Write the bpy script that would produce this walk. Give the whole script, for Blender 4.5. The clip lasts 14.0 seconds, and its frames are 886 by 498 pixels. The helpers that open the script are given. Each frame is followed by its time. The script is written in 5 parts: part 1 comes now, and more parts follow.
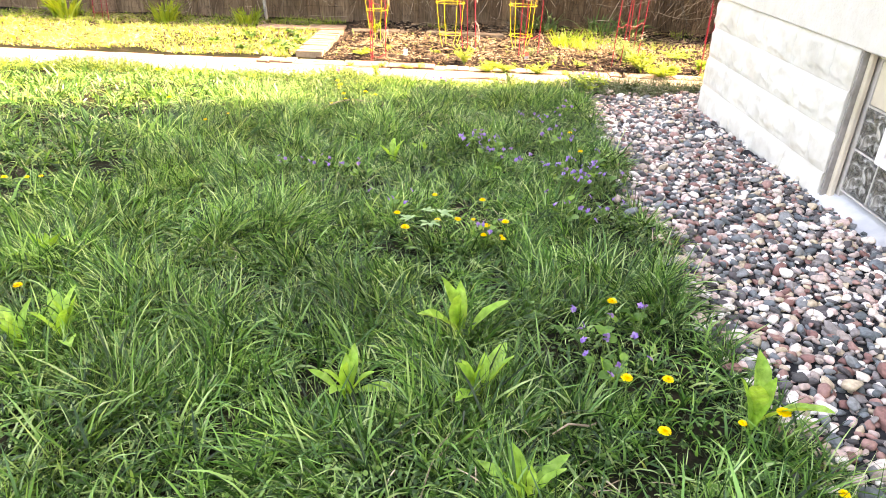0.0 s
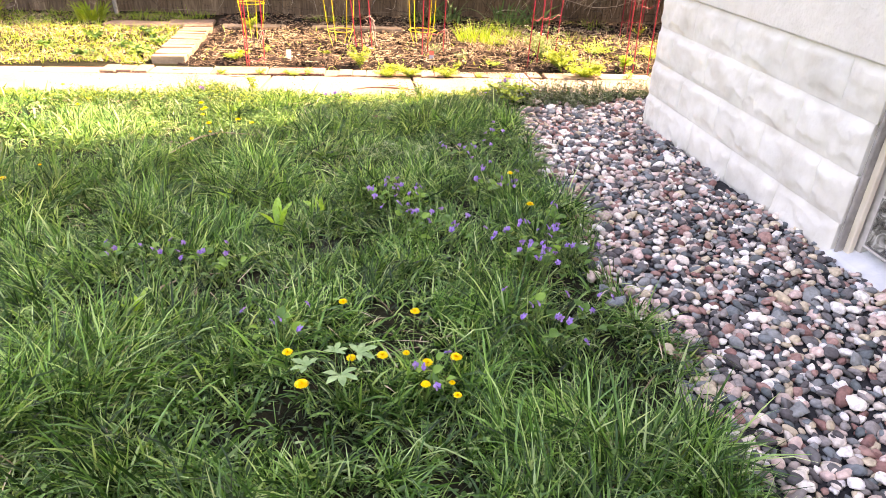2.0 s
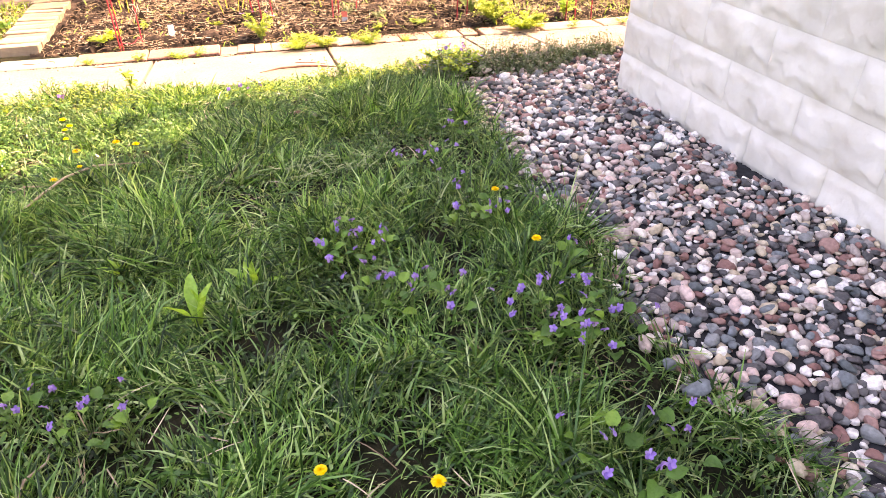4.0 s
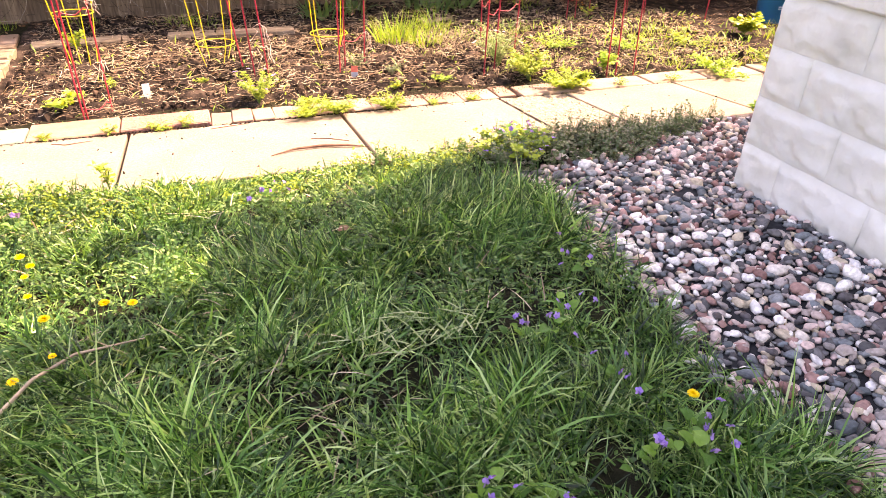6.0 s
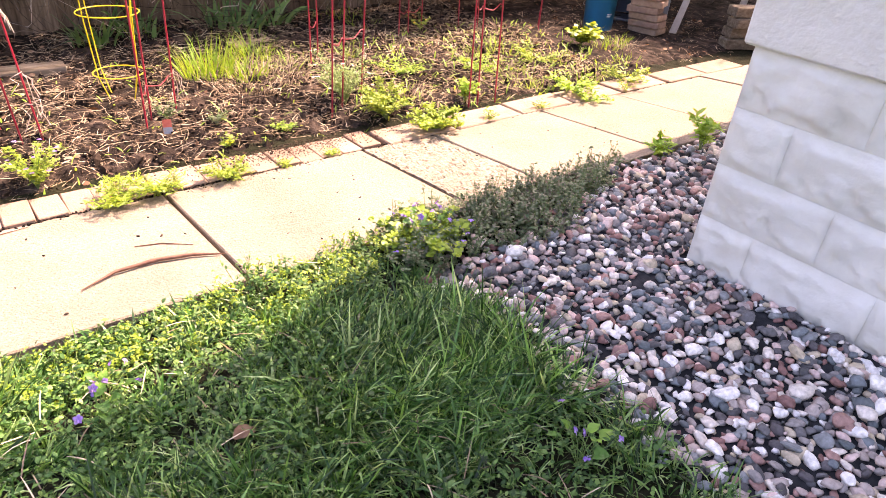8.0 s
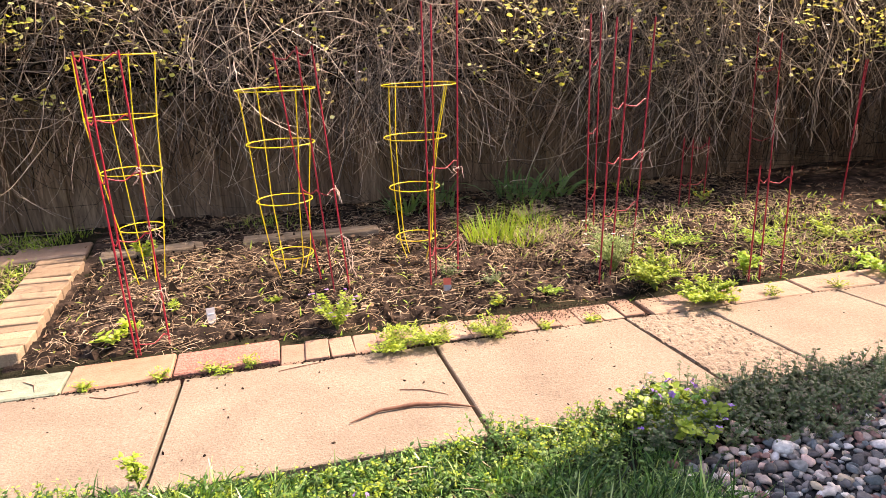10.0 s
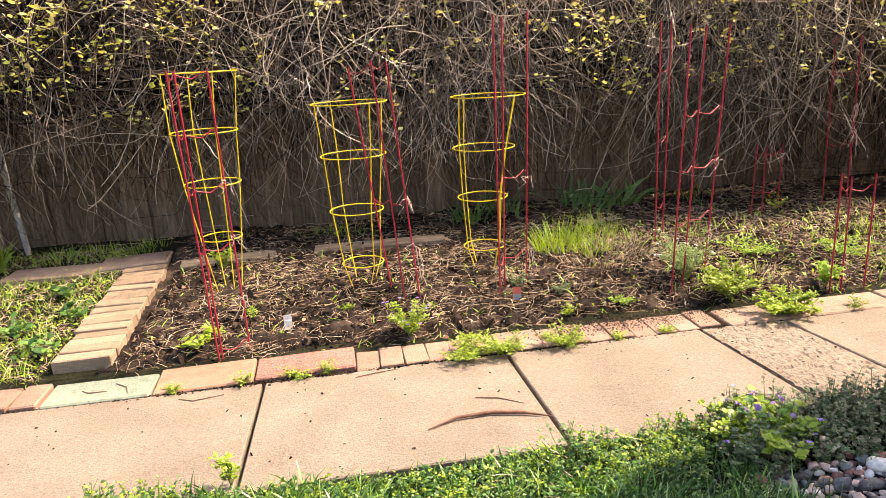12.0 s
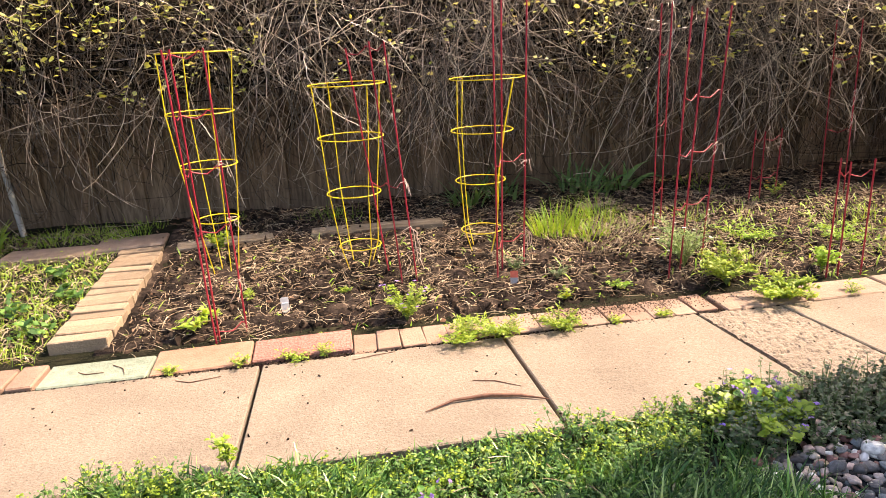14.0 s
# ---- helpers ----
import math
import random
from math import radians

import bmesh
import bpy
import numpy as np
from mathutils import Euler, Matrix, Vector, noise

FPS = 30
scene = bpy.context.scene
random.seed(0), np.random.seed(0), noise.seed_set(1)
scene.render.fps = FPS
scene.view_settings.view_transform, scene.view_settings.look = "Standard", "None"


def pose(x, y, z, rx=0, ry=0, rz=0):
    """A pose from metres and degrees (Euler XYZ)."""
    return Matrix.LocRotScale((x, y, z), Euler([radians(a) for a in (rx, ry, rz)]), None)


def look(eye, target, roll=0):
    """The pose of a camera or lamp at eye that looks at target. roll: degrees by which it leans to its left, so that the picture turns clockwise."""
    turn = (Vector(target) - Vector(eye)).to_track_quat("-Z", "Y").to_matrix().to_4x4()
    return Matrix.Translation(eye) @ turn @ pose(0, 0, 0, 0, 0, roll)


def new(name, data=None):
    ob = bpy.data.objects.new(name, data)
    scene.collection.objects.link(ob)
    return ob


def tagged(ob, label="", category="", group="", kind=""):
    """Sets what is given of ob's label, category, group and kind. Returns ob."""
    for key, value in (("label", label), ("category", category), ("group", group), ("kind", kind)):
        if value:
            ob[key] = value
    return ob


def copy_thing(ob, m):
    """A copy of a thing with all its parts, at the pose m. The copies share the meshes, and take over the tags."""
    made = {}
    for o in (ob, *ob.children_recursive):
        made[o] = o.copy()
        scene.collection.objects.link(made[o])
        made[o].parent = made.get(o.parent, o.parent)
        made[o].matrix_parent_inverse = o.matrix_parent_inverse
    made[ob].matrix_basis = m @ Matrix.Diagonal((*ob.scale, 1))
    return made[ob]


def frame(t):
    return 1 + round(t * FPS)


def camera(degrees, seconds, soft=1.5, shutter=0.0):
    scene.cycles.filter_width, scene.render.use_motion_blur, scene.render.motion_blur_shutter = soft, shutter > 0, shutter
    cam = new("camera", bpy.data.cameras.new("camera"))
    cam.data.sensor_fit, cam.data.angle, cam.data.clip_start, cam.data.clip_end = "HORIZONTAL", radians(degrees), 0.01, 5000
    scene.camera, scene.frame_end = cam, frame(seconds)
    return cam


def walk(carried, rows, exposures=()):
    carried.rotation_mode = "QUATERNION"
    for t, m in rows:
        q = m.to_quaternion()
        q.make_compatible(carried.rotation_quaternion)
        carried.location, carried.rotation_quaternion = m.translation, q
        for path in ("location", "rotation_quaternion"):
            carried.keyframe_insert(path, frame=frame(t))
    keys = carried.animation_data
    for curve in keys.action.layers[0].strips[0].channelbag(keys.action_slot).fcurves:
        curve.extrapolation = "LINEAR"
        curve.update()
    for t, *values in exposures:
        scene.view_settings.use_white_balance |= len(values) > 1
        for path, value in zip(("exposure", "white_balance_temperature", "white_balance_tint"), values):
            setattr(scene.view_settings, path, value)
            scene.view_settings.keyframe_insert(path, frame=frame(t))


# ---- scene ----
cam = camera(67.0, 14.0, soft=0.9)
METRES, EYE, TILT, LEAN, TURN = 4.48, 1.2, 0.0, 0.0, 2.5
ROWS = [
    (0.0, 0.0, 0.0, 0.0, 0.85, -25.54, -1.78),
    (0.5, -0.0116, 0.0513, 0.0029, -4.26, -26.59, -1.06),
    (1.0, 0.0113, 0.1212, -0.0003, -2.04, -24.5, 2.23),
    (1.5, 0.0192, 0.1738, -0.0037, -2.53, -26.88, 1.1),
    (2.0, -0.0083, 0.2393, -0.0003, -8.34, -26.78, -2.11),
    (2.5, -0.0076, 0.2886, -0.0029, -13.4, -28.92, -1.12),
    (5.0, -0.0276, 0.5396, -0.0008, -18.83, -31.58, 0.1),
    (5.5, -0.0386, 0.6017, 0.0046, -20.12, -30.52, -0.15),
    (6.0, -0.0656, 0.6723, 0.0068, -21.64, -30.07, -0.86),
    (6.5, -0.0562, 0.7354, 0.005, -22.75, -29.73, -0.45),
    (7.0, -0.0445, 0.8078, 0.0061, -23.84, -29.41, 0.42),
    (7.5, -0.0502, 0.8651, 0.0122, -33.97, -30.37, -2.21),
    (8.0, -0.0539, 0.8928, 0.0211, -39.76, -30.65, -3.16),
    (8.5, -0.0305, 0.8768, 0.0267, -35.14, -28.86, 0.05),
    (9.0, -0.0278, 0.8739, 0.0271, -26.85, -22.2, 1.8),
    (11.5, -0.0574, 0.8691, 0.0338, -11.86, -15.86, 3.18),
    (12.0, -0.0585, 0.8693, 0.0338, -11.71, -16.22, 3.19),
    (12.5, -0.0583, 0.8699, 0.033, -11.59, -16.63, 3.25),
    (13.0, -0.0585, 0.8714, 0.0329, -11.54, -17.04, 3.19),
    (13.5, -0.0604, 0.8718, 0.0322, -11.69, -17.39, 3.06),
    (14.0, -0.0595, 0.8714, 0.0317, -11.91, -17.56, 2.82),
]
EXPOSURES = [(0.0, 3.57, 10000, 23), (0.5, 3.48, 10000, 26), (1.5, 3.32, 9800, 30), (2.5, 3.18, 9400, 33), (5.0, 3.06, 9300, 36), (7.5, 2.74, 7900, 35), (8.0, 2.68, 7800, 36), (9.0, 2.28, 7900, 34), (11.5, 1.98, 7600, 20), (14.0, 2.03, 7600, 20)]
walk(cam, [(t, pose(0, 0, EYE, TILT, LEAN, TURN) @ pose(METRES * x, METRES * y, METRES * z, 90 + pitch, roll, yaw)) for t, x, y, z, yaw, pitch, roll in ROWS], EXPOSURES)

# ---- light ----
SUN = Vector((0.80, 0.09, 1.0)).normalized()
world = bpy.data.worlds.new("sky")
scene.world = world
world.use_nodes = True
sky = world.node_tree.nodes.new("ShaderNodeTexSky")
sky.sky_type, sky.sun_disc = "NISHITA", False
sky.sun_elevation, sky.sun_rotation = math.asin(SUN.z), math.atan2(SUN.x, SUN.y)
sky.dust_density, sky.ozone_density = 3.0, 0.6
back = world.node_tree.nodes["Background"]
back.inputs["Strength"].default_value = 0.125
world.node_tree.links.new(sky.outputs["Color"], back.inputs["Color"])
sun = new("sun", bpy.data.lights.new("sun", "SUN"))
sun.data.energy, sun.data.angle, sun.data.color = 3.1, radians(0.5), (1.0, 0.86, 0.69)
sun.matrix_world = look(SUN * 30, (0, 0, 0))


# ---- materials ----
def mat(name, cols, rough=0.8, rand="", weight=0.6, scale=8.0, bump=0.0, bscale=80.0, metal=0.0, trans=0.0, large=0.25, lscale=1.3, spec=0.4, stretch=None, steps=False):
    """Procedural surface: a ramp of colours driven by noise and by a random value per piece, broad patches on top, fine relief."""
    m = bpy.data.materials.new(name)
    m.use_nodes = True
    nt = m.node_tree
    N, L = nt.nodes, nt.links
    p = N["Principled BSDF"]
    geo = N.new("ShaderNodeNewGeometry")
    co = geo.outputs["Position"]
    if stretch:
        mp = N.new("ShaderNodeMapping")
        mp.inputs["Scale"].default_value = stretch
        L.new(co, mp.inputs["Vector"])
        co = mp.outputs["Vector"]

    def noise_at(sc, detail=5.0):
        n = N.new("ShaderNodeTexNoise")
        n.inputs["Scale"].default_value, n.inputs["Detail"].default_value = sc, detail
        L.new(co, n.inputs["Vector"])
        return n.outputs["Fac"]

    def mth(op, a, b):
        n = N.new("ShaderNodeMath")
        n.operation, n.use_clamp = op, op in ("ADD", "MULTIPLY_ADD")
        for k, v in enumerate((a, b)):
            if isinstance(v, (int, float)):
                n.inputs[k].default_value = v
            else:
                L.new(v, n.inputs[k])
        return n.outputs[0]

    rng = N.new("ShaderNodeMapRange")
    rng.inputs["From Min"].default_value, rng.inputs["From Max"].default_value = 0.28, 0.72
    L.new(noise_at(scale), rng.inputs["Value"])
    fac = rng.outputs["Result"]
    if rand:
        r = geo.outputs["Random Per Island"] if rand == "island" else N.new("ShaderNodeObjectInfo").outputs["Random"]
        fac = mth("ADD", mth("MULTIPLY", r, weight), mth("MULTIPLY", fac, 1 - weight))
    ramp = N.new("ShaderNodeValToRGB")
    el = ramp.color_ramp.elements
    while len(el) < len(cols):
        el.new(0.5)
    for k, c in enumerate(cols):
        el[k].position, el[k].color = k / (len(cols) - (0 if steps else 1)), (*c, 1)
    if steps:
        ramp.color_ramp.interpolation = "CONSTANT"
    L.new(fac, ramp.inputs["Fac"])
    col = ramp.outputs["Color"]
    if large:
        lr = N.new("ShaderNodeMapRange")
        lr.inputs["From Min"].default_value, lr.inputs["From Max"].default_value = 0.3, 0.7
        lr.inputs["To Min"].default_value, lr.inputs["To Max"].default_value = 1 - large, 1 + large
        L.new(noise_at(lscale, 3.0), lr.inputs["Value"])
        mx = N.new("ShaderNodeVectorMath")
        mx.operation = "SCALE"
        L.new(col, mx.inputs[0])
        L.new(lr.outputs["Result"], mx.inputs["Scale"])
        col = mx.outputs["Vector"]
    L.new(col, p.inputs["Base Color"])
    p.inputs["Roughness"].default_value, p.inputs["Metallic"].default_value = rough, metal
    p.inputs["Specular IOR Level"].default_value = spec
    if bump:
        b = N.new("ShaderNodeBump")
        b.inputs["Strength"].default_value, b.inputs["Distance"].default_value = min(1.0, bump), 0.01
        L.new(noise_at(bscale, 6.0), b.inputs["Height"])
        L.new(b.outputs["Normal"], p.inputs["Normal"])
    if trans:
        t = N.new("ShaderNodeBsdfTranslucent")
        leafy = N.new("ShaderNodeVectorMath")
        leafy.operation = "MULTIPLY"
        leafy.inputs[1].default_value = (1.85, 1.38, 0.75)
        L.new(col, leafy.inputs[0])
        L.new(leafy.outputs["Vector"], t.inputs["Color"])
        mix = N.new("ShaderNodeMixShader")
        mix.inputs["Fac"].default_value = trans
        L.new(p.outputs["BSDF"], mix.inputs[1])
        L.new(t.outputs["BSDF"], mix.inputs[2])
        L.new(mix.outputs["Shader"], N["Material Output"].inputs["Surface"])
    return m


# Lawn earth is near-black so the gaps between blades read as shade.
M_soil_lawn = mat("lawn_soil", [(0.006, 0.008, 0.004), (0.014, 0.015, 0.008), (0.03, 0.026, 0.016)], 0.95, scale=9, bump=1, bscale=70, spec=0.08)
M_soil = mat("garden_soil", [(0.009, 0.0072, 0.0064), (0.024, 0.018, 0.0148), (0.080, 0.059, 0.046)], 0.95, scale=14, bump=1, bscale=90, large=0.4, lscale=2.2, spec=0.08)
M_clod = mat("soil_clod", [(0.005, 0.0045, 0.004), (0.013, 0.010, 0.0085), (0.036, 0.026, 0.020), (0.09, 0.062, 0.045)], 0.95, "island", 0.8, 30, bump=0.6, bscale=150, spec=0.08)
M_straw = mat("dry_straw", [(0.10, 0.070, 0.048), (0.33, 0.25, 0.17), (0.68, 0.58, 0.43)], 0.8, "island", 0.8, 20, spec=0.08)
M_leaflitter = mat("dry_leaf", [(0.03, 0.018, 0.013), (0.12, 0.072, 0.048), (0.42, 0.31, 0.22)], 0.85, "island", 0.8, 30, trans=0.15, spec=0.08)
M_grass = mat("grass_blade", [(0.004, 0.020, 0.004), (0.016, 0.070, 0.012), (0.056, 0.180, 0.042), (0.17, 0.385, 0.095), (0.50, 0.66, 0.36)], 0.30, "island", 0.85, 6, trans=0.36, large=0.35, lscale=2.3, spec=0.5)
M_fine = mat("fine_grass_blade", [(0.012, 0.055, 0.012), (0.07, 0.19, 0.042), (0.26, 0.45, 0.14), (0.60, 0.72, 0.40)], 0.34, "island", 0.85, 6, trans=0.2, large=0.3, lscale=2.3, spec=0.5)
M_clip = mat("cut_grass", [(0.09, 0.18, 0.05), (0.20, 0.29, 0.11), (0.36, 0.42, 0.22)], 0.5, "island", 0.8, 20, trans=0.1)
M_grass_young = mat("young_grass", [(0.11, 0.26, 0.02), (0.20, 0.39, 0.04), (0.36, 0.51, 0.10)], 0.45, "island", 0.7, 6, trans=0.35)
M_clover = mat("small_weed_leaf", [(0.010, 0.042, 0.010), (0.042, 0.125, 0.026), (0.17, 0.32, 0.075)], 0.5, "island", 0.7, 5, trans=0.25, large=0.3)
M_edgeleaf = mat("edge_weed_leaf", [(0.11, 0.20, 0.018), (0.21, 0.34, 0.032), (0.36, 0.46, 0.07)], 0.45, "island", 0.7, 5, trans=0.3)
M_cover = mat("ground_cover_leaf", [(0.04, 0.085, 0.035), (0.08, 0.14, 0.06), (0.15, 0.19, 0.11), (0.15, 0.12, 0.10)], 0.6, "island", 0.8, 8, trans=0.15)
M_broad = mat("broad_leaf", [(0.15, 0.36, 0.045), (0.25, 0.50, 0.08), (0.38, 0.62, 0.15)], 0.40, "object", 0.3, 55, bump=0.6, bscale=110, trans=0.4, large=0.25, lscale=30)
M_palm = mat("palmate_leaf", [(0.15, 0.30, 0.11), (0.24, 0.41, 0.18), (0.36, 0.52, 0.27)], 0.5, "object", 0.4, 60, bump=0.4, bscale=130, trans=0.25, large=0.15, lscale=30)
M_violetleaf = mat("violet_leaf", [(0.035, 0.12, 0.022), (0.085, 0.23, 0.036), (0.22, 0.42, 0.06)], 0.42, "object", 0.75, 40, bump=0.4, bscale=150, trans=0.3, large=0.1)
M_feather = mat("feathery_leaf", [(0.10, 0.19, 0.06), (0.18, 0.30, 0.10), (0.30, 0.40, 0.18)], 0.5, "island", 0.7, 8, trans=0.25)
M_darkfern = mat("dark_strap_leaf", [(0.04, 0.11, 0.035), (0.08, 0.19, 0.06), (0.16, 0.30, 0.10)], 0.45, "island", 0.8, 9, trans=0.2)
M_stem = mat("green_stem", [(0.09, 0.18, 0.04), (0.16, 0.24, 0.07)], 0.6, "", 0, 30)
M_dandelion = mat("dandelion_petal", [(0.82, 0.58, 0.004), (0.88, 0.70, 0.01), (0.92, 0.78, 0.03)], 0.6, "island", 0.8, 90, trans=0.2, large=0.05)
M_violet = mat("violet_petal", [(0.13, 0.07, 0.32), (0.25, 0.15, 0.50), (0.46, 0.33, 0.68)], 0.6, "island", 0.7, 60, trans=0.2, large=0.1)
M_white = mat("pale_petal", [(0.7, 0.68, 0.62), (0.85, 0.84, 0.8)], 0.6, "", 0, 60)
M_orange = mat("marigold_petal", [(0.75, 0.25, 0.01), (0.85, 0.40, 0.02)], 0.6, "island", 0.8, 60)
PEB = [(0.075, 0.075, 0.077), (0.66, 0.49, 0.44), (0.14, 0.136, 0.136), (0.36, 0.205, 0.175), (0.82, 0.78, 0.72), (0.105, 0.128, 0.132), (0.50, 0.39, 0.345), (0.25, 0.125, 0.108), (0.72, 0.64, 0.56), (0.23, 0.245, 0.245), (0.53, 0.44, 0.32), (0.095, 0.086, 0.088), (0.16, 0.188, 0.20), (0.42, 0.35, 0.315), (0.76, 0.73, 0.70), (0.27, 0.245, 0.232)]
M_pebble = mat("river_pebble", PEB, 0.66, "object", 1.0, 55, bump=0.4, bscale=170, large=0.26, lscale=75, steps=True)
M_pebbles = mat("river_pebbles", PEB, 0.66, "island", 1.0, 55, bump=0.4, bscale=170, large=0.26, lscale=75, steps=True)
M_fabric = mat("landscape_fabric", [(0.018, 0.019, 0.021), (0.04, 0.043, 0.048)], 0.85, scale=40, bump=0.4, bscale=300, spec=0.08)
M_block = mat("painted_block", [(0.57, 0.555, 0.495), (0.65, 0.645, 0.595), (0.70, 0.70, 0.66)], 0.7, scale=7, bump=0.4, bscale=38, large=0.10, lscale=3)
M_stucco = mat("stucco", [(0.60, 0.585, 0.53), (0.67, 0.655, 0.61)], 0.85, scale=12, bump=0.9, bscale=45, large=0.05)
M_mortar = mat("grey_mortar", [(0.22, 0.21, 0.20), (0.36, 0.34, 0.32)], 0.9, scale=25, bump=0.6, bscale=120)
M_beige = mat("beige_paint", [(0.58, 0.51, 0.40), (0.68, 0.62, 0.52)], 0.6, scale=10, bump=0.15)
M_sill = mat("sill_paint", [(0.60, 0.64, 0.66), (0.76, 0.78, 0.78)], 0.6, scale=14, bump=0.3)
M_vinyl = mat("white_vinyl", [(0.76, 0.74, 0.74), (0.82, 0.81, 0.80)], 0.4, scale=10, large=0.03)
M_joint = mat("pale_joint", [(0.40, 0.38, 0.35), (0.55, 0.53, 0.50)], 0.7, scale=20, large=0.1)
# Light and dark seen through the block window, put in as streaks.
M_rear = mat("streaked_backing", [(0.02, 0.02, 0.02), (0.14, 0.14, 0.125), (0.42, 0.40, 0.36), (0.75, 0.72, 0.66)], 0.5, scale=11, large=0.4, lscale=5)
M_dark = mat("dark_interior", [(0.03, 0.03, 0.032), (0.06, 0.06, 0.062)], 0.8, scale=8, spec=0.08)
M_roof = mat("roof_shingle", [(0.06, 0.055, 0.05), (0.12, 0.11, 0.10)], 0.9, scale=18, bump=0.6, spec=0.08)
M_slab = mat("concrete_slab", [(0.140, 0.112, 0.084), (0.187, 0.154, 0.118), (0.215, 0.179, 0.139), (0.262, 0.220, 0.174)], 0.92, "object", 0.12, 75, bump=0.6, bscale=120, large=0.16, lscale=2.4)
M_slabrough = mat("worn_concrete", [(0.11, 0.088, 0.066), (0.205, 0.168, 0.129), (0.27, 0.225, 0.178)], 0.95, scale=45, bump=1, bscale=80, large=0.15)
M_brick = mat("pink_brick", [(0.23, 0.145, 0.105), (0.29, 0.195, 0.145), (0.34, 0.25, 0.195)], 0.9, "object", 0.7, 30, bump=0.6, bscale=110, large=0.15, lscale=6)
M_brickred = mat("red_rough_brick", [(0.20, 0.085, 0.07), (0.29, 0.14, 0.11), (0.36, 0.20, 0.165)], 0.95, scale=70, bump=1, bscale=90)
M_brickor = mat("orange_brick", [(0.25, 0.145, 0.095), (0.33, 0.20, 0.14)], 0.9, scale=20, bump=0.5, bscale=100)
M_stonegreen = mat("pale_green_stone", [(0.13, 0.165, 0.125), (0.18, 0.215, 0.165), (0.225, 0.255, 0.20)], 0.9, scale=18, bump=0.6, bscale=90)
M_brickold = mat("weathered_tan_brick", [(0.17, 0.125, 0.085), (0.25, 0.19, 0.13), (0.33, 0.26, 0.18)], 0.95, "object", 0.6, 30, bump=0.8, bscale=90)
M_flag = mat("flagstone", [(0.17, 0.125, 0.09), (0.25, 0.18, 0.135), (0.31, 0.235, 0.18)], 0.9, "object", 0.4, 14, bump=0.7, bscale=70)
M_timber = mat("weathered_timber", [(0.10, 0.08, 0.06), (0.20, 0.165, 0.125), (0.32, 0.27, 0.21)], 0.9, "object", 0.3, 6, bump=0.8, bscale=40, stretch=(1, 9, 9), spec=0.08)
M_board = mat("fence_board", [(0.075, 0.054, 0.038), (0.185, 0.136, 0.096), (0.36, 0.27, 0.195)], 0.9, "object", 0.4, 9, bump=0.7, bscale=40, stretch=(6, 6, 0.7), spec=0.08)
# Near-black: the shade deep in the thicket is put into this colour.
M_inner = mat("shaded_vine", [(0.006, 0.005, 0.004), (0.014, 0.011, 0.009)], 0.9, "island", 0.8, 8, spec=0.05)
# Dark stems and pale outer ones: shade and sunlight put into the colour.
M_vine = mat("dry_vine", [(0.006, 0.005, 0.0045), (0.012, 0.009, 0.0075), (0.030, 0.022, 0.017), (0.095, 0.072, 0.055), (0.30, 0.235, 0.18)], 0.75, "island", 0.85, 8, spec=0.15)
M_vinepale = mat("sunlit_vine", [(0.015, 0.011, 0.009), (0.045, 0.034, 0.026), (0.16, 0.12, 0.09), (0.62, 0.51, 0.395), (0.93, 0.85, 0.73)], 0.28, "island", 0.85, 8, spec=1.0)
M_vineleaf = mat("vine_leaf", [(0.28, 0.38, 0.07), (0.52, 0.62, 0.19), (0.82, 0.84, 0.52)], 0.5, "island", 0.8, 10, trans=0.42)
M_yellow = mat("yellow_coated_wire", [(0.66, 0.50, 0.015), (0.74, 0.60, 0.03)], 0.4, scale=20, large=0.08)
M_red = mat("red_coated_steel", [(0.24, 0.012, 0.026), (0.35, 0.024, 0.045)], 0.4, scale=20, large=0.12)
M_twine = mat("pale_twine", [(0.45, 0.32, 0.27), (0.62, 0.50, 0.44)], 0.9, scale=60)
M_blue = mat("blue_plastic", [(0.003, 0.135, 0.33), (0.006, 0.18, 0.41)], 0.35, scale=6, large=0.08)
M_label = mat("pale_print", [(0.45, 0.55, 0.66), (0.55, 0.64, 0.72)], 0.5, scale=40)
M_tote = mat("dark_tote_plastic", [(0.012, 0.022, 0.04), (0.025, 0.045, 0.08)], 0.4, scale=5)
M_toterim = mat("pale_tote_rim", [(0.11, 0.14, 0.165), (0.19, 0.225, 0.25)], 0.4, scale=5)
M_paver = mat("tan_paver", [(0.18, 0.115, 0.09), (0.27, 0.19, 0.15), (0.36, 0.27, 0.215)], 0.9, "object", 0.5, 30, bump=0.6, bscale=110)
M_bench = mat("pale_concrete", [(0.34, 0.32, 0.30), (0.46, 0.44, 0.41)], 0.85, scale=25, bump=0.5)
M_pipe = mat("grey_pipe", [(0.26, 0.27, 0.27), (0.36, 0.37, 0.37)], 0.5, scale=12, large=0.15)
M_stick = mat("dry_pod", [(0.09, 0.042, 0.028), (0.20, 0.10, 0.065)], 0.7, scale=40)
M_twig = mat("bare_twig", [(0.20, 0.15, 0.10), (0.38, 0.31, 0.22)], 0.8, scale=40)
M_card = mat("plant_label_card", [(0.26, 0.28, 0.31), (0.38, 0.40, 0.43)], 0.5, scale=40)
M_cardred = mat("plant_label_print", [(0.55, 0.10, 0.06), (0.65, 0.16, 0.10)], 0.5, scale=40)

